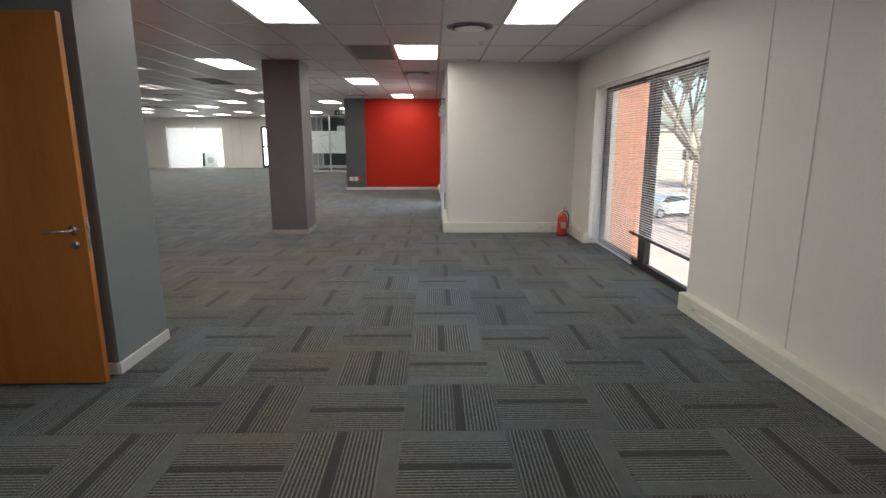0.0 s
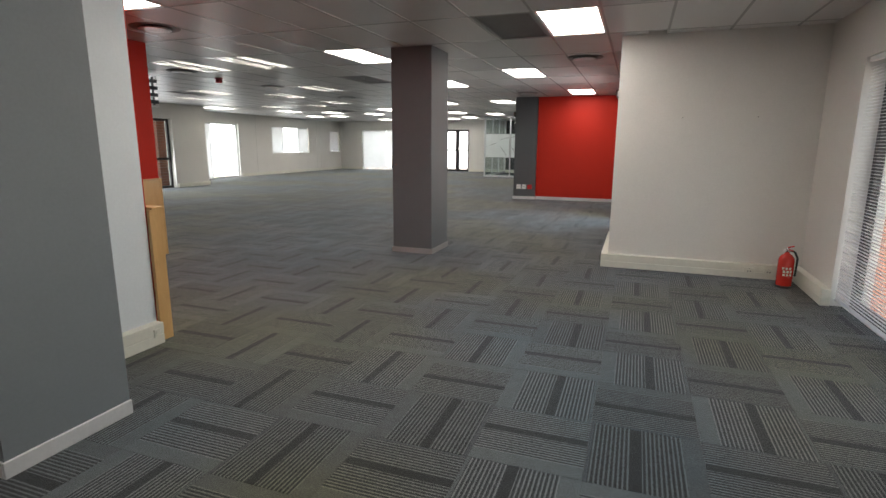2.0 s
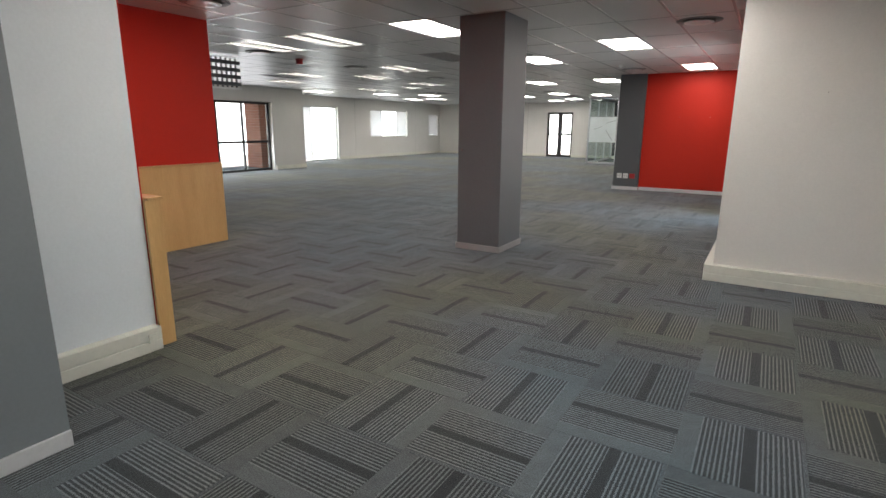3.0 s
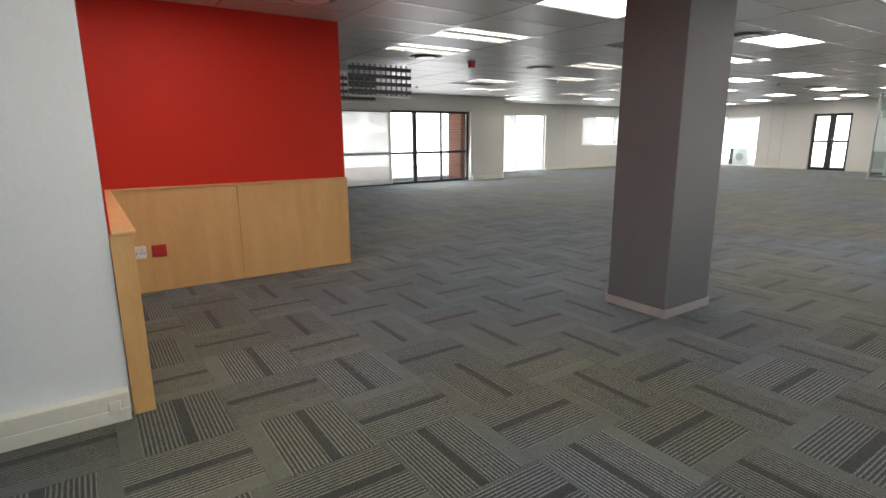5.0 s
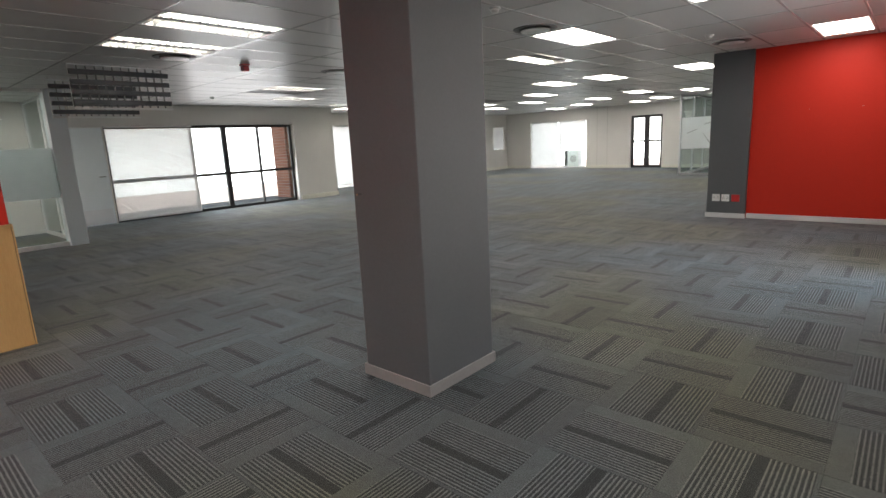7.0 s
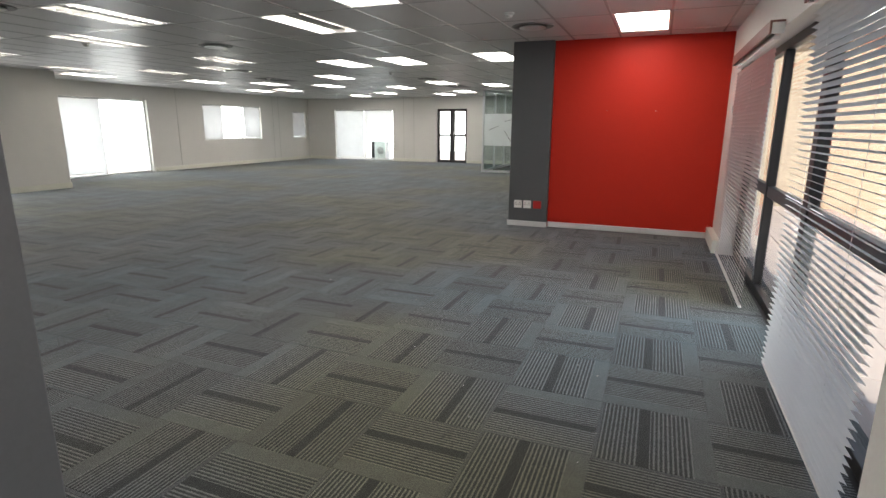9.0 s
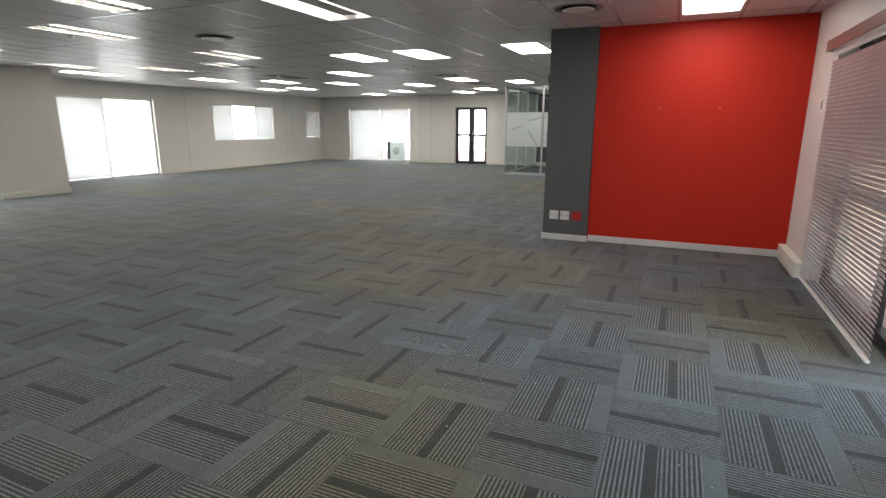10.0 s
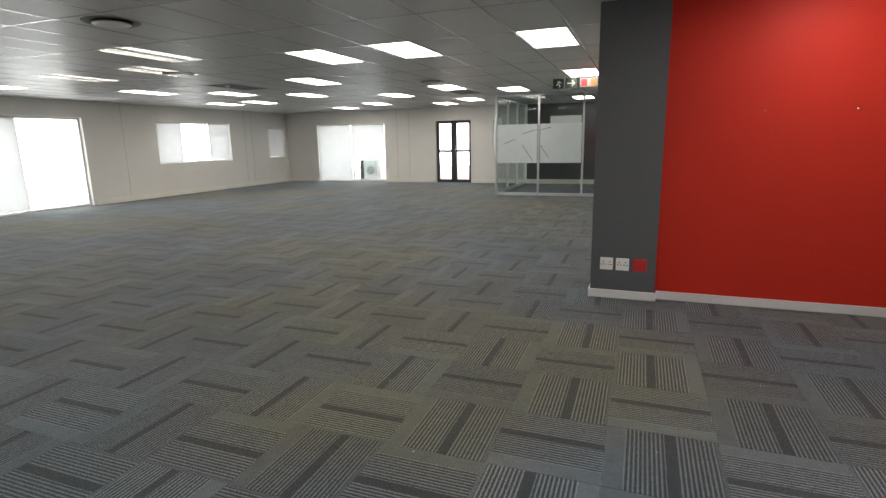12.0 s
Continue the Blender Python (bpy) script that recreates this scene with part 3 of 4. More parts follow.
hanging_louvre(-7.45, 8.48, 1.12, 0.52)
hanging_louvre(-9.0, 8.62, 1.12, 0.52)


# ---- windows ----
def bar(axis, at, lo, hi, z0, z1, d=0.06):
    """A frame bar in a wall plane at `at`, from lo to hi along axis."""
    if axis == "y":
        return bx(at - d / 2, at + d / 2, lo, hi, z0, z1, 0.004)
    return bx(lo, hi, at - d / 2, at + d / 2, z0, z1, 0.004)


def window(name, axis, at, op, uprights, transoms, material, label, w=0.05):
    """Frame bars round an opening, uprights (place, width) and transoms (height), one pane in each bay."""
    lo, hi, z0, z1 = op
    e = thing(name, label, "window", kind="structure")
    part("window_frame", bar(axis, at, lo + 0.002, hi - 0.002, z1 - w, z1 - 0.002), material, e)
    part("window_frame", bar(axis, at, lo + 0.002, hi - 0.002, z0 + 0.002, z0 + w), material, e)
    for a, b in ((lo + 0.002, lo + w), (hi - w, hi - 0.002)):
        part("window_frame", bar(axis, at, a, b, z0 + w, z1 - w), material, e)
    edges = [lo + w]
    for u, uw in uprights:
        part("mullion", bar(axis, at, u - uw / 2, u + uw / 2, z0 + w, z1 - w, 0.07), material, e)
        edges += [u - uw / 2, u + uw / 2]
    edges.append(hi - w)
    levels = [z0 + w]
    for t, tw in transoms:
        levels += [t - tw / 2, t + tw / 2]
    levels.append(z1 - w)
    for a, b in zip(edges[::2], edges[1::2]):
        for t, tw in transoms:
            part("transom", bar(axis, at, a, b, t - tw / 2, t + tw / 2, 0.05), material, e)
        for c, d in zip(levels[::2], levels[1::2]):
            p = part("pane", bar(axis, at, a - 0.008, b + 0.008, c - 0.008, d + 0.008, 0.006), M_GLASS, e, "clear glass pane")
            p.visible_shadow = False
    return e


def slat_mesh(name, axis, length, depth, tilt, material):
    """One thin curved slat, centred, running along axis."""
    bm = bmesh.new()
    prof = []
    for k in range(4):
        s = k / 3 - 0.5
        prof.append((s * depth, 0.0025 * (1 - (2 * s) ** 2)))
    c, s_ = math.cos(tilt), math.sin(tilt)
    rows = []
    for a in (-length / 2, length / 2):
        top = []
        for off in (0.0, -0.0008):
            for u, v in prof:
                p = (u * c - (v + off) * s_, u * s_ + (v + off) * c)
                top.append(bm.verts.new((p[0], a, p[1]) if axis == "y" else (a, p[0], p[1])))
        rows.append(top)
    a, b = rows
    for k in range(3):
        bm.faces.new((a[k], a[k + 1], b[k + 1], b[k]))
        bm.faces.new((a[k + 4], b[k + 4], b[k + 5], a[k + 5]))
    bm.faces.new((a[0], b[0], b[4], a[4]))
    bm.faces.new((a[3], a[7], b[7], b[3]))
    return mesh_of(name, bm, material)


def venetian(axis, at, lo, hi, top, bottom, pitch, depth, tilt, material, label, cords=(), head_material=None):
    mid = (lo + hi) / 2
    pos = (at, mid, 0) if axis == "y" else (mid, at, 0)
    e = thing("venetian_blind", label, "blind", "venetian blinds", at=pos)
    half = (hi - lo) / 2
    hm = head_material or material
    h = bx(-0.02, 0.02, -half, half, top - 0.035, top, 0.003) if axis == "y" else bx(-half, half, -0.02, 0.02, top - 0.035, top, 0.003)
    part("headrail", h, hm, e)
    h = bx(-0.012, 0.012, -half, half, bottom, bottom + 0.015, 0.003) if axis == "y" else bx(-half, half, -0.012, 0.012, bottom, bottom + 0.015, 0.003)
    part("bottom_rail", h, hm, e)
    me = slat_mesh("slat", axis, hi - lo - 0.01, depth, tilt, material)
    n = int((top - 0.05 - bottom - 0.02) / pitch)
    for k in range(n):
        o = new("slat", me)
        o.parent = e
        o.location = (0, 0, bottom + 0.03 + k * pitch)
        o.rotation_euler = (random.uniform(-0.0006, 0.0006), 0, 0) if axis == "y" else (0, random.uniform(-0.002, 0.002), 0)
    for cpos in cords:
        o = cpos - mid
        a, b = ((0.0, o, bottom), (0.0, o, top)) if axis == "y" else ((o, 0.0, bottom), (o, 0.0, top))
        part("cord", tube(bmesh.new(), a, b, 0.0012, n=5), M_WHITE, e)
    return e


window("window_1", "y", 2.28, W1, [(5.67, 0.18)], [], M_DARKMETAL, "dark bronze aluminium sliding door window with venetian blinds", 0.07)
venetian("y", 2.135, 4.31, 5.60, 2.07, 0.40, 0.025, 0.020, radians(0), M_SLAT, "white venetian blind hanging open in the tall window", (4.5, 5.4))
venetian("y", 2.135, 5.64, 7.14, 2.07, 0.06, 0.025, 0.020, radians(0), M_SLAT, "white venetian blind lowered to the floor", (5.85, 6.85))
rod = thing("security_bar", "dark metal bar lying across the window", "bar", at=(2.12, 4.98, 0.41))
part("rod", tube(bmesh.new(), (0, -0.68, 0), (0, 0.72, 0), 0.014, n=10), M_DARKMETAL, rod, "", True)
for y in (-0.66, 0.70):
    part("bracket", bx(0.0, 0.05, y - 0.012, y + 0.012, -0.012, 0.012, 0.002), M_DARKMETAL, rod)

window("window_2", "y", 0.36, W2, [(11.58, 0.11), (12.9, 0.06)], [(0.88, 0.09)], M_DARKMETAL, "dark aluminium framed tall window with venetian blinds", 0.07)
venetian("y", 0.155, 12.24, 14.28, 2.03, 0.03, 0.034, 0.038, radians(-66), M_SLATB, "white venetian blind lowered over the window, coloured mauve-brown for shade", (12.5, 13.2, 14.0), M_WHITE)
venetian("y", 0.155, 9.76, 11.18, 2.05, 0.03, 0.034, 0.036, radians(-20), M_SLAT, "white venetian blind half tilted open", (10.1, 10.9), M_WHITE)

for y0, y1 in ((12.20, 14.30), (9.73, 11.22)):
    val = thing("pelmet_box", "brown wooden pelmet box above the venetian blind", "pelmet", "pelmets over the tall window")
    part("front_board", bx(0.095, 0.110, y0, y1, 2.03, 2.12, 0.003), M_PELMET, val)
    part("top_board", bx(0.111, 0.188, y0, y1, 2.105, 2.12, 0.002), M_PELMET, val)
    for a in (y0, y1 - 0.015):
        part("end_cap", bx(0.111, 0.188, a, a + 0.015, 2.03, 2.104, 0.002), M_WHITE, val, "white end cap")
window("window_3", "y", -13.02, WA, [(11.64, 0.05), (12.46, 0.12), (13.38, 0.05)], [(0.88, 0.07)], M_DARKMETAL, "wide dark-framed sliding window with one blind lowered", 0.07)
venetian("y", -12.88, 9.80, 11.63, 2.06, 0.04, 0.026, 0.027, radians(56), M_SLATT, "closed white venetian blind over the wide window", (10.1, 11.3))

window("window_4", "y", -14.92, WB, [(18.05, 0.05)], [], M_WHITE, "tall white-framed garden door window in bright daylight", 0.05)
window("window_5", "y", -14.92, WC, [(22.5, 0.04), (23.5, 0.04)], [(1.78, 0.03)], M_WHITE, "wide white-framed window with a blind on one bay", 0.04)
window("window_6", "y", -14.92, WC2, [], [(1.62, 0.03)], M_WHITE, "small white-framed window", 0.04)
window("window_7", "x", 27.55, WD, [(-12.05, 0.05)], [], M_WHITE, "wide bright window with a thin roller blind", 0.05)
window("door_2", "x", 27.55, DE, [(-8.13, 0.20)], [(1.06, 0.08)], M_DARKMETAL, "dark-framed glazed double door", 0.10)
window("window_8", "x", 27.60, WF, [], [], M_WHITE, "narrow slot window", 0.01)


def roller(axis, at, lo, hi, top, bottom, label):
    e = thing("roller_blind", label, "blind", "roller blinds")
    c = (at, lo, top) if axis == "y" else (lo, at, top)
    d = (at, hi, top) if axis == "y" else (hi, at, top)
    part("roll", tube(bmesh.new(), c, d, 0.02, n=12), M_BLIND, e, "", True)
    part("fabric", bar(axis, at, lo + 0.01, hi - 0.01, bottom, top, 0.003), M_BLIND, e)
    part("bottom_bar", bar(axis, at, lo + 0.01, hi - 0.01, bottom - 0.02, bottom, 0.014), M_WHITE, e)
    return e


roller("y", -14.84, 16.80, 18.04, 2.09, 0.10, "translucent white roller blind drawn down")
roller("y", -14.84, 21.63, 22.48, 2.06, 0.96, "translucent white roller blind drawn down")
roller("y", -14.84, 23.52, 24.39, 2.06, 0.98, "translucent white roller blind drawn down")
roller("y", -14.84, 26.36, 27.19, 1.95, 0.98, "translucent white roller blind drawn down")
roller("x", 27.47, -13.44, -12.06, 2.03, 0.12, "translucent white roller blind drawn down")
roller("x", 27.47, -12.04, -10.72, 2.03, 0.80, "translucent white roller blind half drawn")

pull = thing("pull_handle", "curved chrome pull handle on the double door", "handle", at=(-8.04, 27.49, 1.05))
part("grip", tube(bmesh.new(), (0, -0.05, -0.16), (0, -0.05, 0.16), 0.012, n=10), M_CHROME, pull, "", True)
for z in (-0.14, 0.14):
    part("stem", tube(bmesh.new(), (0, -0.05, z), (0, 0.01, z), 0.009, n=8), M_CHROME, pull, "", True)

# white door beside the wide window
d = thing("door_3", "closed pale blue-white painted door", "door", kind="structure")
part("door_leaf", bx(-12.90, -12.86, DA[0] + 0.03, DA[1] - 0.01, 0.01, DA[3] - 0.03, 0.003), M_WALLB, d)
for q in ((DA[0] + 0.002, DA[0] + 0.029, 0.0, DA[3] - 0.002), (DA[1] - 0.009, DA[1] - 0.002, 0.0, DA[3] - 0.002), (DA[0] + 0.03, DA[1] - 0.01, DA[3] - 0.029, DA[3] - 0.002)):
    part("door_frame", bx(-12.96, -12.852, *q, 0.002), M_WHITE, d)
part("kick_plate", bx(-12.859, -12.855, DA[0] + 0.06, DA[1] - 0.04, 0.04, 0.34, 0.001), M_ALU, d)
part("door_handle", tube(bmesh.new(), (-12.82, DA[1] - 0.2, 1.02), (-12.82, DA[1] - 0.08, 1.02), 0.010, n=8), M_CHROME, d)

# ---- open veneer door by the pier ----
door = thing("door_1", "open orange wood-veneer door with satin chrome lever", "door", kind="structure")
door.location = (-2.76, 2.94, 0)
leaf = part("door_leaf", bx(0.0, 0.815, -0.02, 0.02, 0.012, 2.04, 0.003), M_DOOR, door)
part("latch_plate", bx(0.8152, 0.817, -0.011, 0.011, 0.79, 0.98, 0.0005), M_CHROME, leaf)
part("latch_bolt", bx(0.8172, 0.829, -0.007, 0.007, 0.915, 0.94, 0.002), M_CHROME, leaf)
rose = bmesh.new()
tube(rose, (0.755, -0.021, 0.915), (0.755, -0.030, 0.915), 0.026, n=24)
part("handle_rose", rose, M_CHROME, leaf, "", True)
lev = bmesh.new()
tube(lev, (0.755, -0.030, 0.915), (0.755, -0.062, 0.915), 0.011, n=14)
tube(lev, (0.762, -0.060, 0.915), (0.615, -0.060, 0.907), 0.010, 0.008, n=14)
part("door_handle", lev, M_CHROME, leaf, "satin chrome lever", True)
esc = bmesh.new()
tube(esc, (0.755, -0.021, 0.835), (0.755, -0.028, 0.835), 0.024, n=24)
part("keyhole_plate", esc, M_CHROME, leaf, "", True)
part("keyhole", bx(0.751, 0.759, -0.0295, -0.0281, 0.823, 0.846), M_BLACK, leaf)

# ---- panelled niche ----
pan = thing("wall_panelling", "pale beech-veneer dado panelling with a capping ledge", "panelling", kind="structure")
H = 0.945
part("panel", bx(-2.66, -2.635, 4.477, 4.575, 0, H - 0.018, 0.002), M_WOOD, pan, "end board of the panelling")
xs = [-2.662, -3.82, -5.030]
for a, b in zip(xs, xs[1:]):
    part("panel", bx(b + 0.0015, a - 0.0015, 4.488, 4.573, 0, H - 0.018, 0.0015), M_WOOD, pan)
ys = [4.575, 5.62, 6.752]
for a, b in zip(ys, ys[1:]):
    part("panel", bx(-5.058, -5.035, a + 0.0015, b - 0.0015, 0, H - 0.018, 0.0015), M_WOOD, pan)
part("capping", bx(-5.018, -2.622, 4.488, 4.588, H - 0.017, H, 0.003), M_WOOD, pan)
part("capping", bx(-5.059, -5.02, 4.488, 6.755, H - 0.017, H, 0.003), M_WOOD, pan)
part("end_strip", bx(-5.205, -5.035, 6.756, 6.766, 0, H, 0.001), M_WOOD, pan)


# ---- sockets ----
def socket(axis, face, out, mid, z, w, h, material, label, holes=True):
    """A faceplate on a wall face, standing off by out."""
    e = thing("wall_socket", label, "socket", "wall sockets")
    d = 0.012

    def put(name, a0, a1, z0, z1, d0, d1, mat, lab="", bev=0.0):
        f = sorted((face + out * d0, face + out * d1))
        bm = bx(f[0], f[1], mid + a0, mid + a1, z + z0, z + z1, bev) if axis == "y" else bx(mid + a0, mid + a1, f[0], f[1], z + z0, z + z1, bev)
        part(name, bm, mat, e, lab)
    put("faceplate", -w / 2, w / 2, -h / 2, h / 2, 0.0, d, material, "", 0.003)
    if holes:
        for cx in (-w / 4, w / 4) if w > 0.1 else (0.0,):
            for ox, oz in ((0, 0.018), (-0.012, -0.006), (0.012, -0.006)):
                put("socket_hole", cx + ox - 0.005, cx + ox + 0.005, oz - 0.005, oz + 0.005, d - 0.001, d + 0.0008, M_DARK)
        put("switch", -0.008, 0.008, h / 2 - 0.024, h / 2 - 0.010, d, d + 0.003, material)
    else:
        put("lid", -w / 2 + 0.012, w / 2 - 0.012, -h / 2 + 0.012, h / 2 - 0.012, d, d + 0.003, material, "", 0.001)
    return e


socket("x", 15.16, -1, -2.355, 0.315, 0.11, 0.11, M_WHITE, "white double socket plate on the slate grey wall end")
socket("x", 15.16, -1, -2.22, 0.315, 0.11, 0.11, M_WHITE, "white double socket plate on the slate grey wall end")
socket("x", 15.16, -1, -2.075, 0.315, 0.115, 0.11, M_REDP, "red dedicated power socket on the slate grey wall end", False)
socket("y", -5.035, 1, 4.735, 0.375, 0.12, 0.11, M_WHITE, "white double socket on the beech panelling")
socket("y", -5.035, 1, 4.90, 0.375, 0.12, 0.11, M_REDP, "red dedicated power socket on the beech panelling", False)
socket("x", 8.013, -1, 1.62, 0.085, 0.10, 0.06, M_TRUNK, "cream socket in the cable trunking")
socket("x", 8.013, -1, 1.80, 0.085, 0.08, 0.06, M_TRUNK, "cream socket in the cable trunking")
socket("y", 2.023, -1, 3.98, 0.085, 0.10, 0.06, M_TRUNK, "cream socket in the cable trunking")
socket("y", -2.594, 1, 4.40, 0.09, 0.05, 0.06, M_TRUNK, "cream blank plate in the cable trunking", False)
socket("y", 0.19, -1, 14.62, 1.60, 0.05, 0.08, M_WHITE, "small white switch plate on the wall", False)
socket("y", 0.19, -1, 9.3, 1.02, 0.05, 0.09, M_WHITE, "small cream blind cord cleat on the wall", False)

# ---- fire extinguisher ----
ex = thing("fire_extinguisher", "red fire extinguisher standing on the carpet", "fire extinguisher", at=(1.88, 7.74, 0.0))
part("cylinder", lathe(bmesh.new(), [(0.060, 0.0), (0.068, 0.006), (0.070, 0.02), (0.070, 0.27), (0.064, 0.30), (0.045, 0.325), (0.024, 0.338), (0.020, 0.35)], 32), M_EXT, ex, "", True)
part("base_ring", lathe(bmesh.new(), [(0.072, 0.0), (0.0725, 0.022), (0.070, 0.024)], 32), M_BLACK, ex)
part("label_sheet", lathe(bmesh.new(), [(0.0706, 0.09), (0.0708, 0.10), (0.0708, 0.22), (0.0706, 0.225)], 32), M_EXT, ex)
lb = bmesh.new()
for k in range(9):
    a = -2.2 + k * 0.14
    for z0, z1 in ((0.19, 0.212), (0.155, 0.180), (0.125, 0.145)):
        if (k + int(z0 * 100)) % 3 == 0:
            continue
        a1 = a + 0.13
        lb.faces.new([lb.verts.new((0.0715 * math.cos(t), 0.0715 * math.sin(t), z)) for t, z in ((a, z0), (a1, z0), (a1, z1), (a, z1))])
part("print", lb, M_EXITW, ex, "pale print on the label")
part("valve", lathe(bmesh.new(), [(0.019, 0.35), (0.019, 0.385), (0.013, 0.392), (0.010, 0.40)], 16), M_CHROME, ex, "", True)
hb = bmesh.new()
tube(hb, (0.0, 0.01, 0.395), (0.02, -0.105, 0.43), 0.009, 0.007, n=8)
tube(hb, (0.0, 0.01, 0.378), (0.02, -0.10, 0.385), 0.008, 0.006, n=8)
part("handle", hb, M_EXT, ex, "red squeeze handle")
gz = bmesh.new()
tube(gz, (-0.015, 0, 0.37), (-0.034, 0, 0.37), 0.014, n=14)
part("gauge", gz, M_WHITE, ex)
hs = bmesh.new()
pts = [Vector((0.015, 0.0, 0.37)), Vector((0.06, -0.01, 0.36)), Vector((0.085, -0.02, 0.30)), Vector((0.084, -0.02, 0.20)), Vector((0.082, -0.015, 0.12))]
for a, b in zip(pts, pts[1:]):
    tube(hs, a, b, 0.010, n=10)
part("hose", hs, M_BLACK, ex, "black rubber hose", True)

# ---- glass rooms ----


def glazed(name, axis, at, lo, hi, posts, h, label, material=M_ALU, pw=0.045, film=None):
    e = thing(name, label, "glass partition", kind="structure")
    part("head_rail", bar(axis, at, lo, hi, h - 0.045, h, 0.06), material, e)
    part("floor_rail", bar(axis, at, lo, hi, 0.0, 0.07, 0.06), material, e)
    edges = []
    for p in posts:
        part("post", bar(axis, at, p - pw / 2, p + pw / 2, 0.07, h - 0.045, 0.058), material, e)
        edges.append(p)
    for a, b in zip(edges, edges[1:]):
        p = part("pane", bar(axis, at, a + pw / 2, b - pw / 2, 0.07, h - 0.045, 0.010), M_GLASSG, e, "clear glass pane")
        p.visible_shadow = False
        if film:
            part("film", bar(axis, at - 0.009 if axis == "x" else at + 0.009, a + pw / 2 + 0.01, b - pw / 2 - 0.01, film[0], film[1], 0.002), M_FROST, e, "frosted privacy film")
    return e


front = glazed("partition_1", "x", 23.74, -5.68, -2.25, [-5.655, -4.56, -3.48, -2.30], 2.51, "silver-framed glass meeting room front with frosted film")
for a, b in ((-5.62, -4.595), (-4.525, -3.515)):
    film = part("film", bx(a, b, 23.730, 23.732, 0.82, 1.78), M_FROST, front, "frosted privacy film with dark twig lines")
    for x0, z0, x1, z1 in ((-4.97, 1.55, -4.62, 1.64), (-4.50, 1.64, -4.26, 1.69), (-4.97, 1.27, -4.70, 0.87), (-4.50, 1.25, -4.31, 0.95), (-5.45, 1.30, -5.15, 1.42)):
        if a < x0 < b:
            part("twig_line", tube(bmesh.new(), (x0, 23.7285, z0), (x1, 23.7285, z1), 0.006, n=6), M_GREY, film)
glazed("partition_2", "y", -5.655, 23.78, 27.42, [23.80, 25.0, 26.2, 27.39], 2.51, "silver-framed glass meeting room side", film=(0.82, 1.78))
bd = thing("wall_board", "black board mounted on the meeting room wall", "board", at=(0, 0, 0))
part("board", bx(-5.6, -2.3, 27.39, 27.425, 0.14, 2.48, 0.003), M_BOARD, bd)
part("white_panel", bx(-4.87, -3.92, 27.37, 27.389, 0.84, 2.10, 0.003), M_WHITE, bd, "white writing panel")
trunking("x", 27.39, -1, -5.6, -2.3, 0.13, 0.03)
glazed("partition_3", "y", -10.5, 5.0, 8.52, [5.03, 6.75, 8.44], 2.51, "white-framed glass office partition", M_WHITE, 0.14, (0.80, 1.60))
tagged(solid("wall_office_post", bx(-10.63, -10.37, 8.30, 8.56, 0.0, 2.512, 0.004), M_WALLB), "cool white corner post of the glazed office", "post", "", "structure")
glazed("partition_4", "x", 8.50, -12.84, -10.54, [-12.80, -11.6, -10.58], 2.51, "white-framed glass office partition", M_WHITE, 0.06, None)

# exit sign
es = thing("exit_sign", "green running-man exit sign hanging from the ceiling", "exit sign", at=(-3.52, 20.5, 0.385))
for k in range(2):
    x0 = -0.20 + k * 0.225
    pl = part("sign_plate", bx(x0, x0 + 0.20, -0.006, 0.006, 1.92, 2.10, 0.003), M_EXITG, es, "dark green sign plate")
    bm = bmesh.new()
    if k == 0:
        for a, b in (((0.12, 2.055), (0.10, 2.01)), ((0.10, 2.01), (0.13, 1.975)), ((0.13, 1.975), (0.12, 1.945)), ((0.10, 2.01), (0.065, 1.975)), ((0.115, 2.045), (0.15, 2.02)), ((0.115, 2.045), (0.075, 2.035))):
            tube(bm, (x0 + a[0], -0.008, a[1]), (x0 + b[0], -0.008, b[1]), 0.009, n=6)
    else:
        tube(bm, (x0 + 0.03, -0.008, 2.01), (x0 + 0.16, -0.008, 2.01), 0.009, n=6)
        tube(bm, (x0 + 0.165, -0.008, 2.01), (x0 + 0.115, -0.008, 2.06), 0.009, n=6)
        tube(bm, (x0 + 0.165, -0.008, 2.01), (x0 + 0.115, -0.008, 1.96), 0.009, n=6)
    part("symbol", bm, M_EXITW, pl, "cream symbol")
for x in (-0.19, 0.215):
    part("hanger", tube(bmesh.new(), (x, 0, 2.10), (x, 0, CEIL - 0.385), 0.002, n=6), M_CHROME, es)

rs = thing("fire_sign", "small red and white fire point sign hanging from the ceiling", "sign", at=(-3.06, 20.3, 0))
part("plate", bx(-0.15, 0.15, -0.005, 0.005, 2.30, 2.45, 0.003), M_VENT, rs, "pale sign plate")
part("emblem", bx(-0.13, -0.03, -0.009, -0.006, 2.315, 2.435, 0.001), M_REDP, rs, "red emblem")
part("emblem", bx(0.03, 0.13, -0.009, -0.006, 2.315, 2.435, 0.001), M_DOOR, rs, "orange emblem")
for x in (-0.13, 0.13):
    part("hanger", tube(bmesh.new(), (x, 0, 2.45), (x, 0, CEIL), 0.002, n=6), M_CHROME, rs)

# small picture screws on the far walls
for x, y, z in ((-1.22, 15.238, 1.605), (-0.62, 15.238, 1.60), (0.85, 8.088, 1.66), (1.55, 8.088, 1.66)):
    sc_ = thing("wall_screw", "small steel screw fixed in the painted wall", "screw", "picture screws", at=(x, y, z))
    part("shank", tube(bmesh.new(), (0, 0.002, 0), (0, -0.018, 0), 0.003, n=8), M_CHROME, sc_)
    part("head", tube(bmesh.new(), (0, -0.018, 0), (0, -0.021, 0), 0.006, n=10), M_CHROME, sc_)

# ---- outside ----


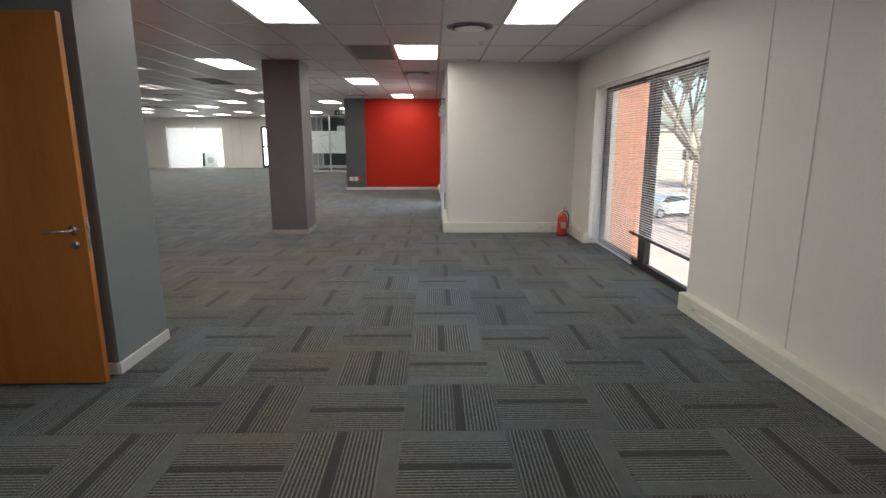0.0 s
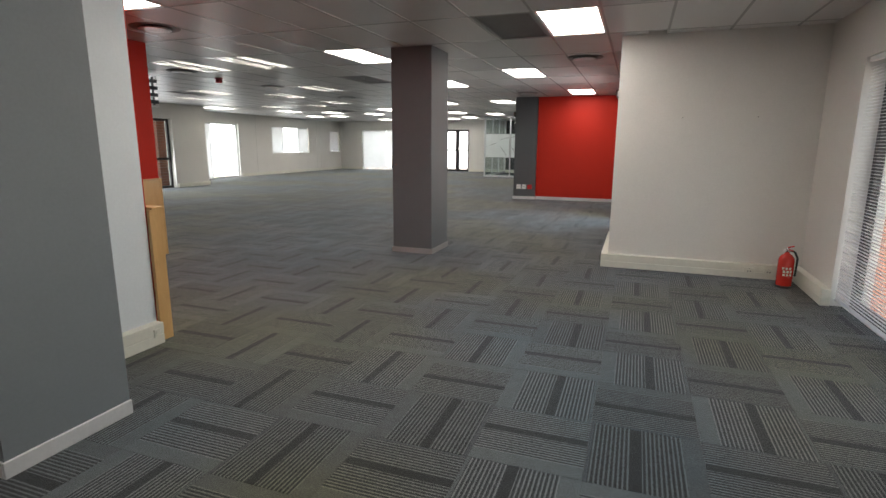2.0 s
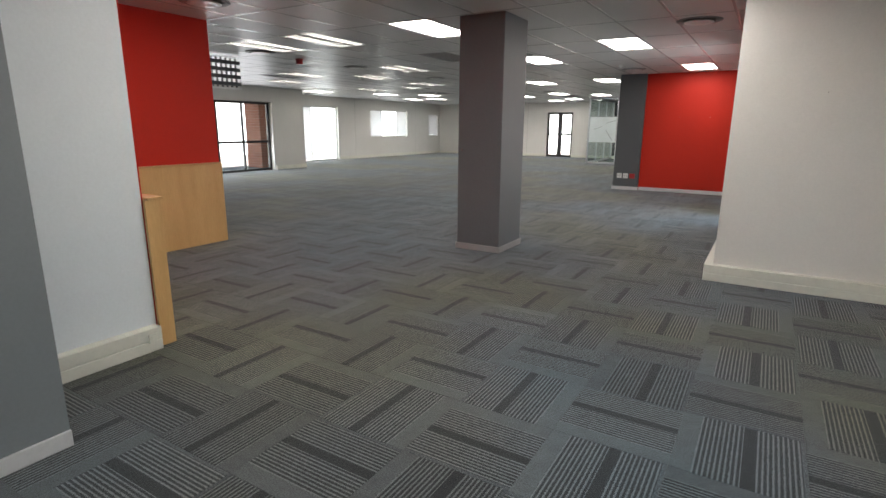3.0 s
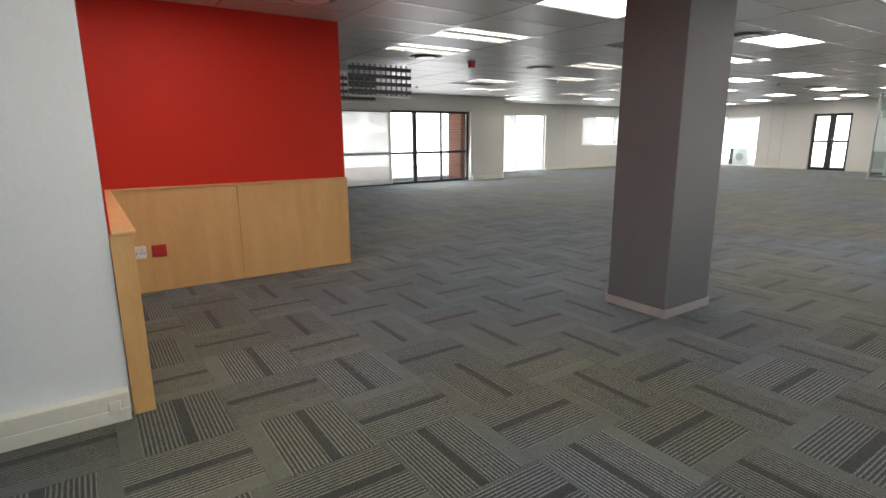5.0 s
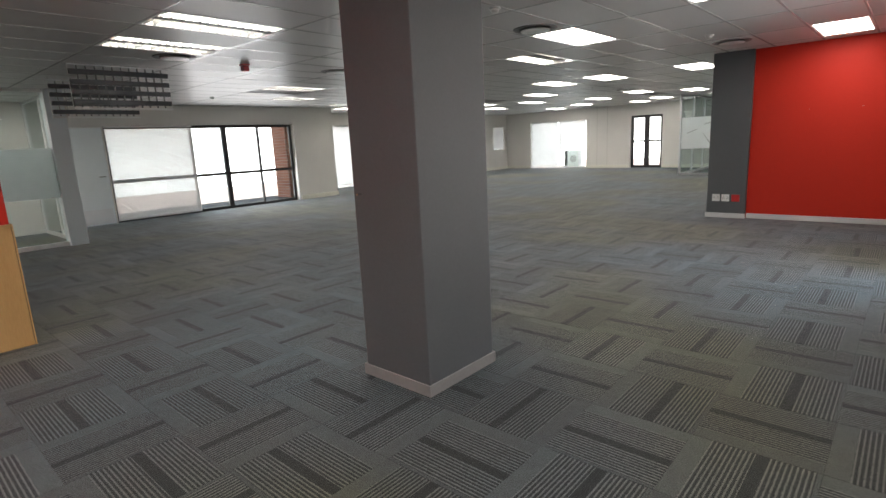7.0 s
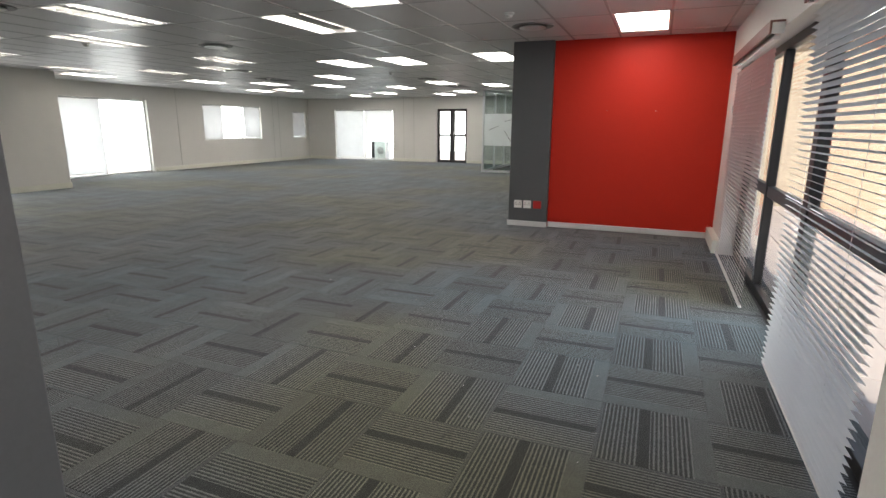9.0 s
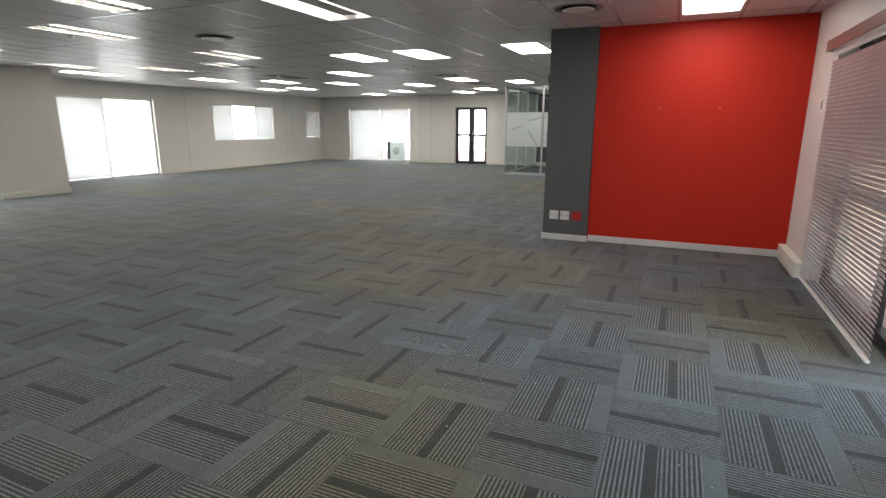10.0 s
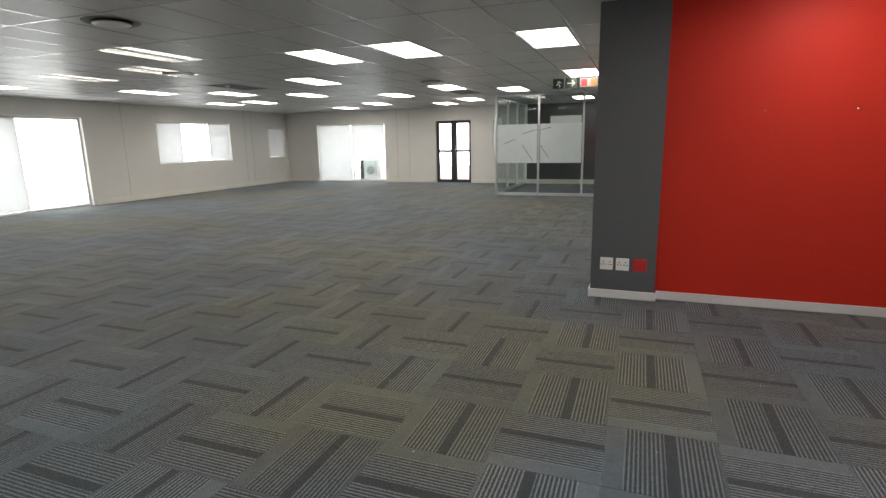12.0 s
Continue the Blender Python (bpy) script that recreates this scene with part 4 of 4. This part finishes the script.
def brick_pier(x0, x1, y0, y1, z0, z1, label):
    """A pier of face bricks standing proud of recessed mortar."""
    e = thing("brick_pier", label, "pier", at=(x0, y0, z0))
    part("mortar", bx(0.008, x1 - x0 - 0.008, 0.008, y1 - y0 - 0.008, 0, z1 - z0), M_MORTAR, e)
    bl, bh = 0.23, 0.085
    sets = {}
    count = 0
    rows = int((z1 - z0) / bh)
    low = max(0, rows - 36)
    bm_rest = bmesh.new()
    for r in range(rows):
        off = (r % 2) * bl / 2
        for axis in "xy":
            span = (x1 - x0) if axis == "x" else (y1 - y0)
            k = -1
            while k * bl < span:
                a, b = max(0.0, k * bl + off), min(span, (k + 1) * bl + off - 0.012)
                k += 1
                if b - a < 0.02:
                    continue
                for side in (0, 1):
                    z = r * bh
                    if axis == "x":
                        y = 0.0 if side == 0 else y1 - y0 - 0.02
                        dims = (a, b, y, y + 0.02, z, z + bh - 0.012)
                    else:
                        x = 0.0 if side == 0 else x1 - x0 - 0.02
                        dims = (x, x + 0.02, max(a, 0.021), min(b, span - 0.021), z, z + bh - 0.012)
                        if dims[3] - dims[2] < 0.02:
                            continue
                    if r >= low and count < 280 and (side == 0):
                        key = (axis, round(dims[1] - dims[0], 3), round(dims[3] - dims[2], 3))
                        if key not in sets:
                            sets[key] = mesh_of("brick", bx(0, dims[1] - dims[0], 0, dims[3] - dims[2], 0, bh - 0.012), M_BRICKS)
                        o = new("brick", sets[key])
                        o.parent = e
                        o.location = (dims[0], dims[2], dims[4])
                        count += 1
                    else:
                        box(bm_rest, *dims)
    rest = part("brickwork", bm_rest, M_BRICK, e)
    tagged(rest, kind="stuff")
    return e


M_BRICKS, ntb, bb = nodes_of("single_face_brick")
oi = ntb.nodes.new("ShaderNodeObjectInfo")
gpos = ntb.nodes.new("ShaderNodeNewGeometry")
nb = nd(ntb, "ShaderNodeTexNoise", Scale=40.0, Detail=4.0)
link(ntb, gpos.outputs["Position"], nb.inputs["Vector"])
am = ntb.nodes.new("ShaderNodeMath")
am.operation = "MULTIPLY_ADD"
am.inputs[1].default_value = 0.5
link(ntb, nb.outputs["Fac"], am.inputs[0])
hm_ = ntb.nodes.new("ShaderNodeMath")
hm_.operation = "MULTIPLY"
hm_.inputs[1].default_value = 0.5
link(ntb, oi.outputs["Random"], hm_.inputs[0])
link(ntb, hm_.outputs[0], am.inputs[2])
link(ntb, ramp(ntb, am.outputs[0], [(0.2, (0.24, 0.095, 0.06)), (0.5, (0.31, 0.125, 0.08)), (0.8, (0.36, 0.155, 0.10))]), bb.inputs["Base Color"])
bb.inputs["Roughness"].default_value = 0.85

brick_pier(2.62, 3.34, 8.45, 9.0, GROUND, 3.2, "red-brown face-brick pier outside the window")
brick_pier(-14.6, -13.9, 14.75, 15.3, GROUND, 3.2, "orange-brown face-brick pier outside the wide window")


terrace = thing("terrace", "pale paved terrace outside the tall window", "terrace", at=(0.495, 8.395, 0), kind="structure")
part("slab", bx(0, 2.05, 0, 11.0, -0.30, -0.10), M_MORTAR, terrace)
slab_mesh = mesh_of("paver", bx(0.004, 0.506, 0.004, 0.996, -0.10, -0.06, 0.004), M_PAVE)
for i in range(4):
    for j in range(11):
        o = new("paver", slab_mesh)
        o.parent = terrace
        o.location = (i * 0.512, j * 1.0, random.uniform(-0.002, 0.002))
for y in (0.3, 5.4, 10.6):
    part("support", bx(1.7, 2.0, y, y + 0.3, GROUND, -0.301), M_MORTAR, terrace)


def facade(name, x0, x1, y0, y1, z1, material, label, wins):
    e = thing(name, label, "building", at=(x0, y0, GROUND))
    part("wall", bx(0, x1 - x0, 0, y1 - y0, 0, z1 - GROUND), material, e)
    part("roof", bx(-0.25, x1 - x0 + 0.25, -0.25, y1 - y0 + 0.25, z1 - GROUND, z1 - GROUND + 0.25, 0.02), M_SKIRTG, e)
    for a, z in wins:
        w = part("window", bx(a, a + 1.5, -0.05, 0.02, z, z + 1.3, 0.005), M_DARKMETAL, e)
        part("pane", bx(a + 0.06, a + 1.44, -0.058, -0.052, z + 0.06, z + 1.24), M_GLASSG, w)
    return e


facade("building_wing", 0.9, 6.2, 19.5, 26.0, 3.0, M_TAN, "sandy brick building wing in sunlight", [(2.9, 1.0)])
facade("far_building", 18, 60, 68, 80, 2.5, M_MORTAR, "low pale building beyond the car park", [(4 + 5 * k, 2.4) for k in range(7)])


def car(x, y, rz, material, label):
    e = thing("car", label, "car", "parked cars", at=(x, y, GROUND))
    e.rotation_euler = (0, 0, rz)
    side = [(-2.0, 0.32), (-2.08, 0.62), (-1.95, 0.92), (-1.35, 1.02), (-0.75, 1.44), (0.55, 1.47), (1.25, 1.05), (1.95, 0.92), (2.05, 0.6), (2.0, 0.32)]
    bm = bmesh.new()
    layers = []
    for y_, s in ((-0.84, 0.97), (-0.78, 1.0), (0.78, 1.0), (0.84, 0.97)):
        layers.append([bm.verts.new((px * s, y_ * (0.80 if pz > 1.2 else 1.0), 0.32 + (pz - 0.32) * s)) for px, pz in side])
    for p, q in zip(layers, layers[1:]):
        for k in range(len(side)):
            bm.faces.new((p[k], p[(k + 1) % len(side)], q[(k + 1) % len(side)], q[k]))
    bm.faces.new(layers[0])
    bm.faces.new(list(reversed(layers[-1])))
    part("body", bm, material, e)
    gl = bmesh.new()
    for s in (-1, 1):
        gl.faces.new([gl.verts.new(p) for p in ((-1.15, s * 0.835, 1.02), (1.0, s * 0.835, 1.02), (0.5, s * 0.70, 1.38), (-0.7, s * 0.70, 1.38))])
    part("side_window", gl, M_BOARD, e, "dark tinted side glass")
    for s in (-1, 1):
        for px in (-1.25, 1.3):
            wh = part("wheel", tube(bmesh.new(), (px, s * 0.70, 0.31), (px, s * 0.87, 0.31), 0.31, n=20), M_BLACK, e)
            part("rim", tube(bmesh.new(), (px, s * 0.871, 0.31), (px, s * 0.885, 0.31), 0.19, n=14), M_ALU, wh)
    for s in (-0.6, 0.6):
        part("headlight", bx(1.93, 2.03, s - 0.18, s + 0.18, 0.66, 0.82, 0.02), M_WHITE, e)
    return e


car(15.5, 34.0, 0.15, M_CARP, "white hatchback parked in the sun")
car(21.0, 36.5, 0.1, M_ALU, "silver saloon parked in the sun")
car(24.5, 40.0, 0.2, M_EXT, "red hatchback parked by the trees")
car(8.6, 9.8, 2.4, M_CARP, "white hatchback parked below the window")


def tree(x, y, h, seed, spread=2.6):
    rng = random.Random(seed)
    e = thing("tree", "leafy shade tree with a leaning forked trunk", "tree", "car park trees", at=(x, y, GROUND))
    bm = bmesh.new()
    tips = []

    def grow(p, d, r, l, depth):
        q = p + d * l
        tube(bm, p, q, r, r * 0.7, n=8, caps=False)
        if depth == 0:
            tips.append(q)
            return
        for _ in range(3):
            nd_ = (d + Vector((rng.uniform(-0.8, 0.8), rng.uniform(-0.8, 0.8), rng.uniform(-0.1, 0.6)))).normalized()
            grow(q, nd_, r * 0.62, l * rng.uniform(0.62, 0.85), depth - 1)
    grow(Vector((0, 0, -0.1)), Vector((rng.uniform(-0.15, 0.15), rng.uniform(-0.15, 0.15), 1)).normalized(), h * 0.017, h * 0.36, 4)
    part("trunk", bm, M_BARK, e)
    vs, fs = [], []
    for tip in tips:
        for _ in range(110):
            c = tip + Vector((rng.gauss(0, 0.55), rng.gauss(0, 0.55), rng.gauss(0, 0.45)))
            u = Vector((rng.uniform(-1, 1), rng.uniform(-1, 1), rng.uniform(-1, 1))).normalized() * 0.13
            v = u.orthogonal().normalized() * 0.075
            k = len(vs)
            vs.extend([c - u, c + v, c + u, c - v])
            fs.append((k, k + 1, k + 2, k + 3))
    me = bpy.data.meshes.new("crown")
    me.from_pydata(vs, [], fs)
    me.materials.append(M_LEAF)
    cr = new("crown", me)
    cr.parent = e
    tagged(cr, kind="stuff")
    return e


tree(13.5, 27.0, 11.0, 12)
tree(17.0, 46.0, 12.0, 21)
tree(29.0, 47.0, 12.0, 22)
tree(13.0, 24.0, 10.0, 8)
tree(24.0, 50.0, 12.0, 5)
tree(34.0, 52.0, 12.0, 6)
unit = thing("outdoor_unit", "white air-conditioning unit with a dark side outside the bright window", "air conditioner", at=(-12.0, 27.95, -0.3))
# near-black panel puts the shade on the unit's side into its colour
part("side_panel", bx(-0.02, 0.13, 0.0, 0.35, 0.3, 1.05, 0.01), M_DARK, unit, "dark shaded side")
part("case", bx(0.132, 0.66, 0.0, 0.35, 0.3, 1.05, 0.012), M_WHITE, unit)
part("fan_grille", tube(bmesh.new(), (0.42, -0.012, 0.68), (0.42, -0.002, 0.68), 0.16, n=24), M_SKIRTG, unit)
for k in range(5):
    part("grille_bar", bx(0.27, 0.57, -0.018, -0.0125, 0.56 + k * 0.06, 0.572 + k * 0.06), M_WHITE, unit)
part("plinth", bx(-0.1, 0.75, -0.03, 0.38, -3.2, 0.299, 0.005), M_SKIRTG, unit)

# glowing slabs added as pale haze far behind the western and northern windows
for q in ((-76, -75, -60, 110), (-75, 30, 109, 110)):
    solid("backdrop", bx(*q, GROUND, 22), M_HAZE, "glowing backdrop standing in for bright hazy sky", "sky")

# ---- carpet tiles ----
TX, TY, TS = -0.194, 2.39, 0.5


def tile_data(name, turn, material):
    """One carpet tile with soft edges; turn counts quarter turns of its stripes."""
    s, gap, z = TS / 2 - 0.0002, 0.0012, 0.0
    vs = [(-s, -s, -0.002), (s, -s, -0.002), (s, s, -0.002), (-s, s, -0.002)]
    vs += [(-s + gap, -s + gap, z), (s - gap, -s + gap, z), (s - gap, s - gap, z), (-s + gap, s - gap, z)]
    fs = [(4, 5, 6, 7), (0, 1, 5, 4), (1, 2, 6, 5), (2, 3, 7, 6), (3, 0, 4, 7)]
    return vs, fs


def tile_uv(x, y, turn):
    u, v = x / TS + 0.5, y / TS + 0.5
    return ((u, v), (v, 1 - u), (1 - u, 1 - v), (1 - v, u))[turn]


def fill_uv(me, local):
    layer = me.uv_layers.new(name="UVMap")
    for lp in me.loops:
        layer.data[lp.index].uv = local[lp.vertex_index]


singles = []
for turn in range(4):
    vs, fs = tile_data("carpet_tile", turn, M_CARPET)
    me = bpy.data.meshes.new("carpet_tile")
    me.from_pydata(vs, [], fs)
    fill_uv(me, [tile_uv(v[0], v[1], turn) for v in vs])
    me.materials.append(M_CARPET)
    singles.append(me)


def inside(x, y):
    if not (-15.1 < x < 2.35 and -2.2 < y < 27.7):
        return False
    if y > 8.35 and x > 0.45:
        return False
    if y < 4.0 and x < -2.9:
        return False
    if y < 15.4 and x < -13.1:
        return False
    return True


carpet_floor = thing("carpet", "worn grey striped carpet tiles laid in alternating directions", "carpet", kind="structure")
jv, jf, juv = [], [], []
rng = random.Random(11)
made_tiles = 0
for i in range(-31, 6):
    for j in range(-10, 52):
        cx, cy = TX + (i + 0.5) * TS, TY + (j + 0.5) * TS
        if not inside(cx, cy):
            continue
        turn = (0 if (i + j) % 2 == 0 else 1) + 2 * rng.randint(0, 1)
        near = (-3.2 < cx < 2.2 and 1.2 < cy < 9.4) or (-4.4 < cx < 0.4 and 9.4 <= cy < 14.4)
        dz = rng.uniform(-0.0005, 0.0)
        if near and made_tiles < 295:
            o = new("carpet_tile", singles[turn])
            o.parent = carpet_floor
            o.location = (cx, cy, dz)
            made_tiles += 1
        else:
            vs, fs = tile_data("carpet_tile", turn, M_CARPETJ)
            k = len(jv)
            jv.extend([(v[0] + cx, v[1] + cy, v[2] + dz) for v in vs])
            jf.extend([tuple(q + k for q in f) for f in fs])
            juv.extend([tile_uv(v[0], v[1], turn) for v in vs])
me = bpy.data.meshes.new("carpet_field")
me.from_pydata(jv, [], jf)
fill_uv(me, juv)
me.materials.append(M_CARPETJ)
cf = new("carpet_field", me)
cf.parent = carpet_floor
tagged(cf, kind="stuff")

# pale lint lying on the carpet
lint = bmesh.new()
for _ in range(34):
    x, y, a = rng.uniform(-3.6, 0.0), rng.uniform(9.6, 14.8), rng.uniform(0, 3.1)
    l = rng.uniform(0.004, 0.009)
    tube(lint, (x, y, 0.003), (x + l * math.cos(a), y + l * math.sin(a), 0.004), 0.0014, n=5)
tagged(new("lint", mesh_of("lint", lint, M_WHITE)), "small white lint specks scattered on the carpet", "lint", "", "stuff")
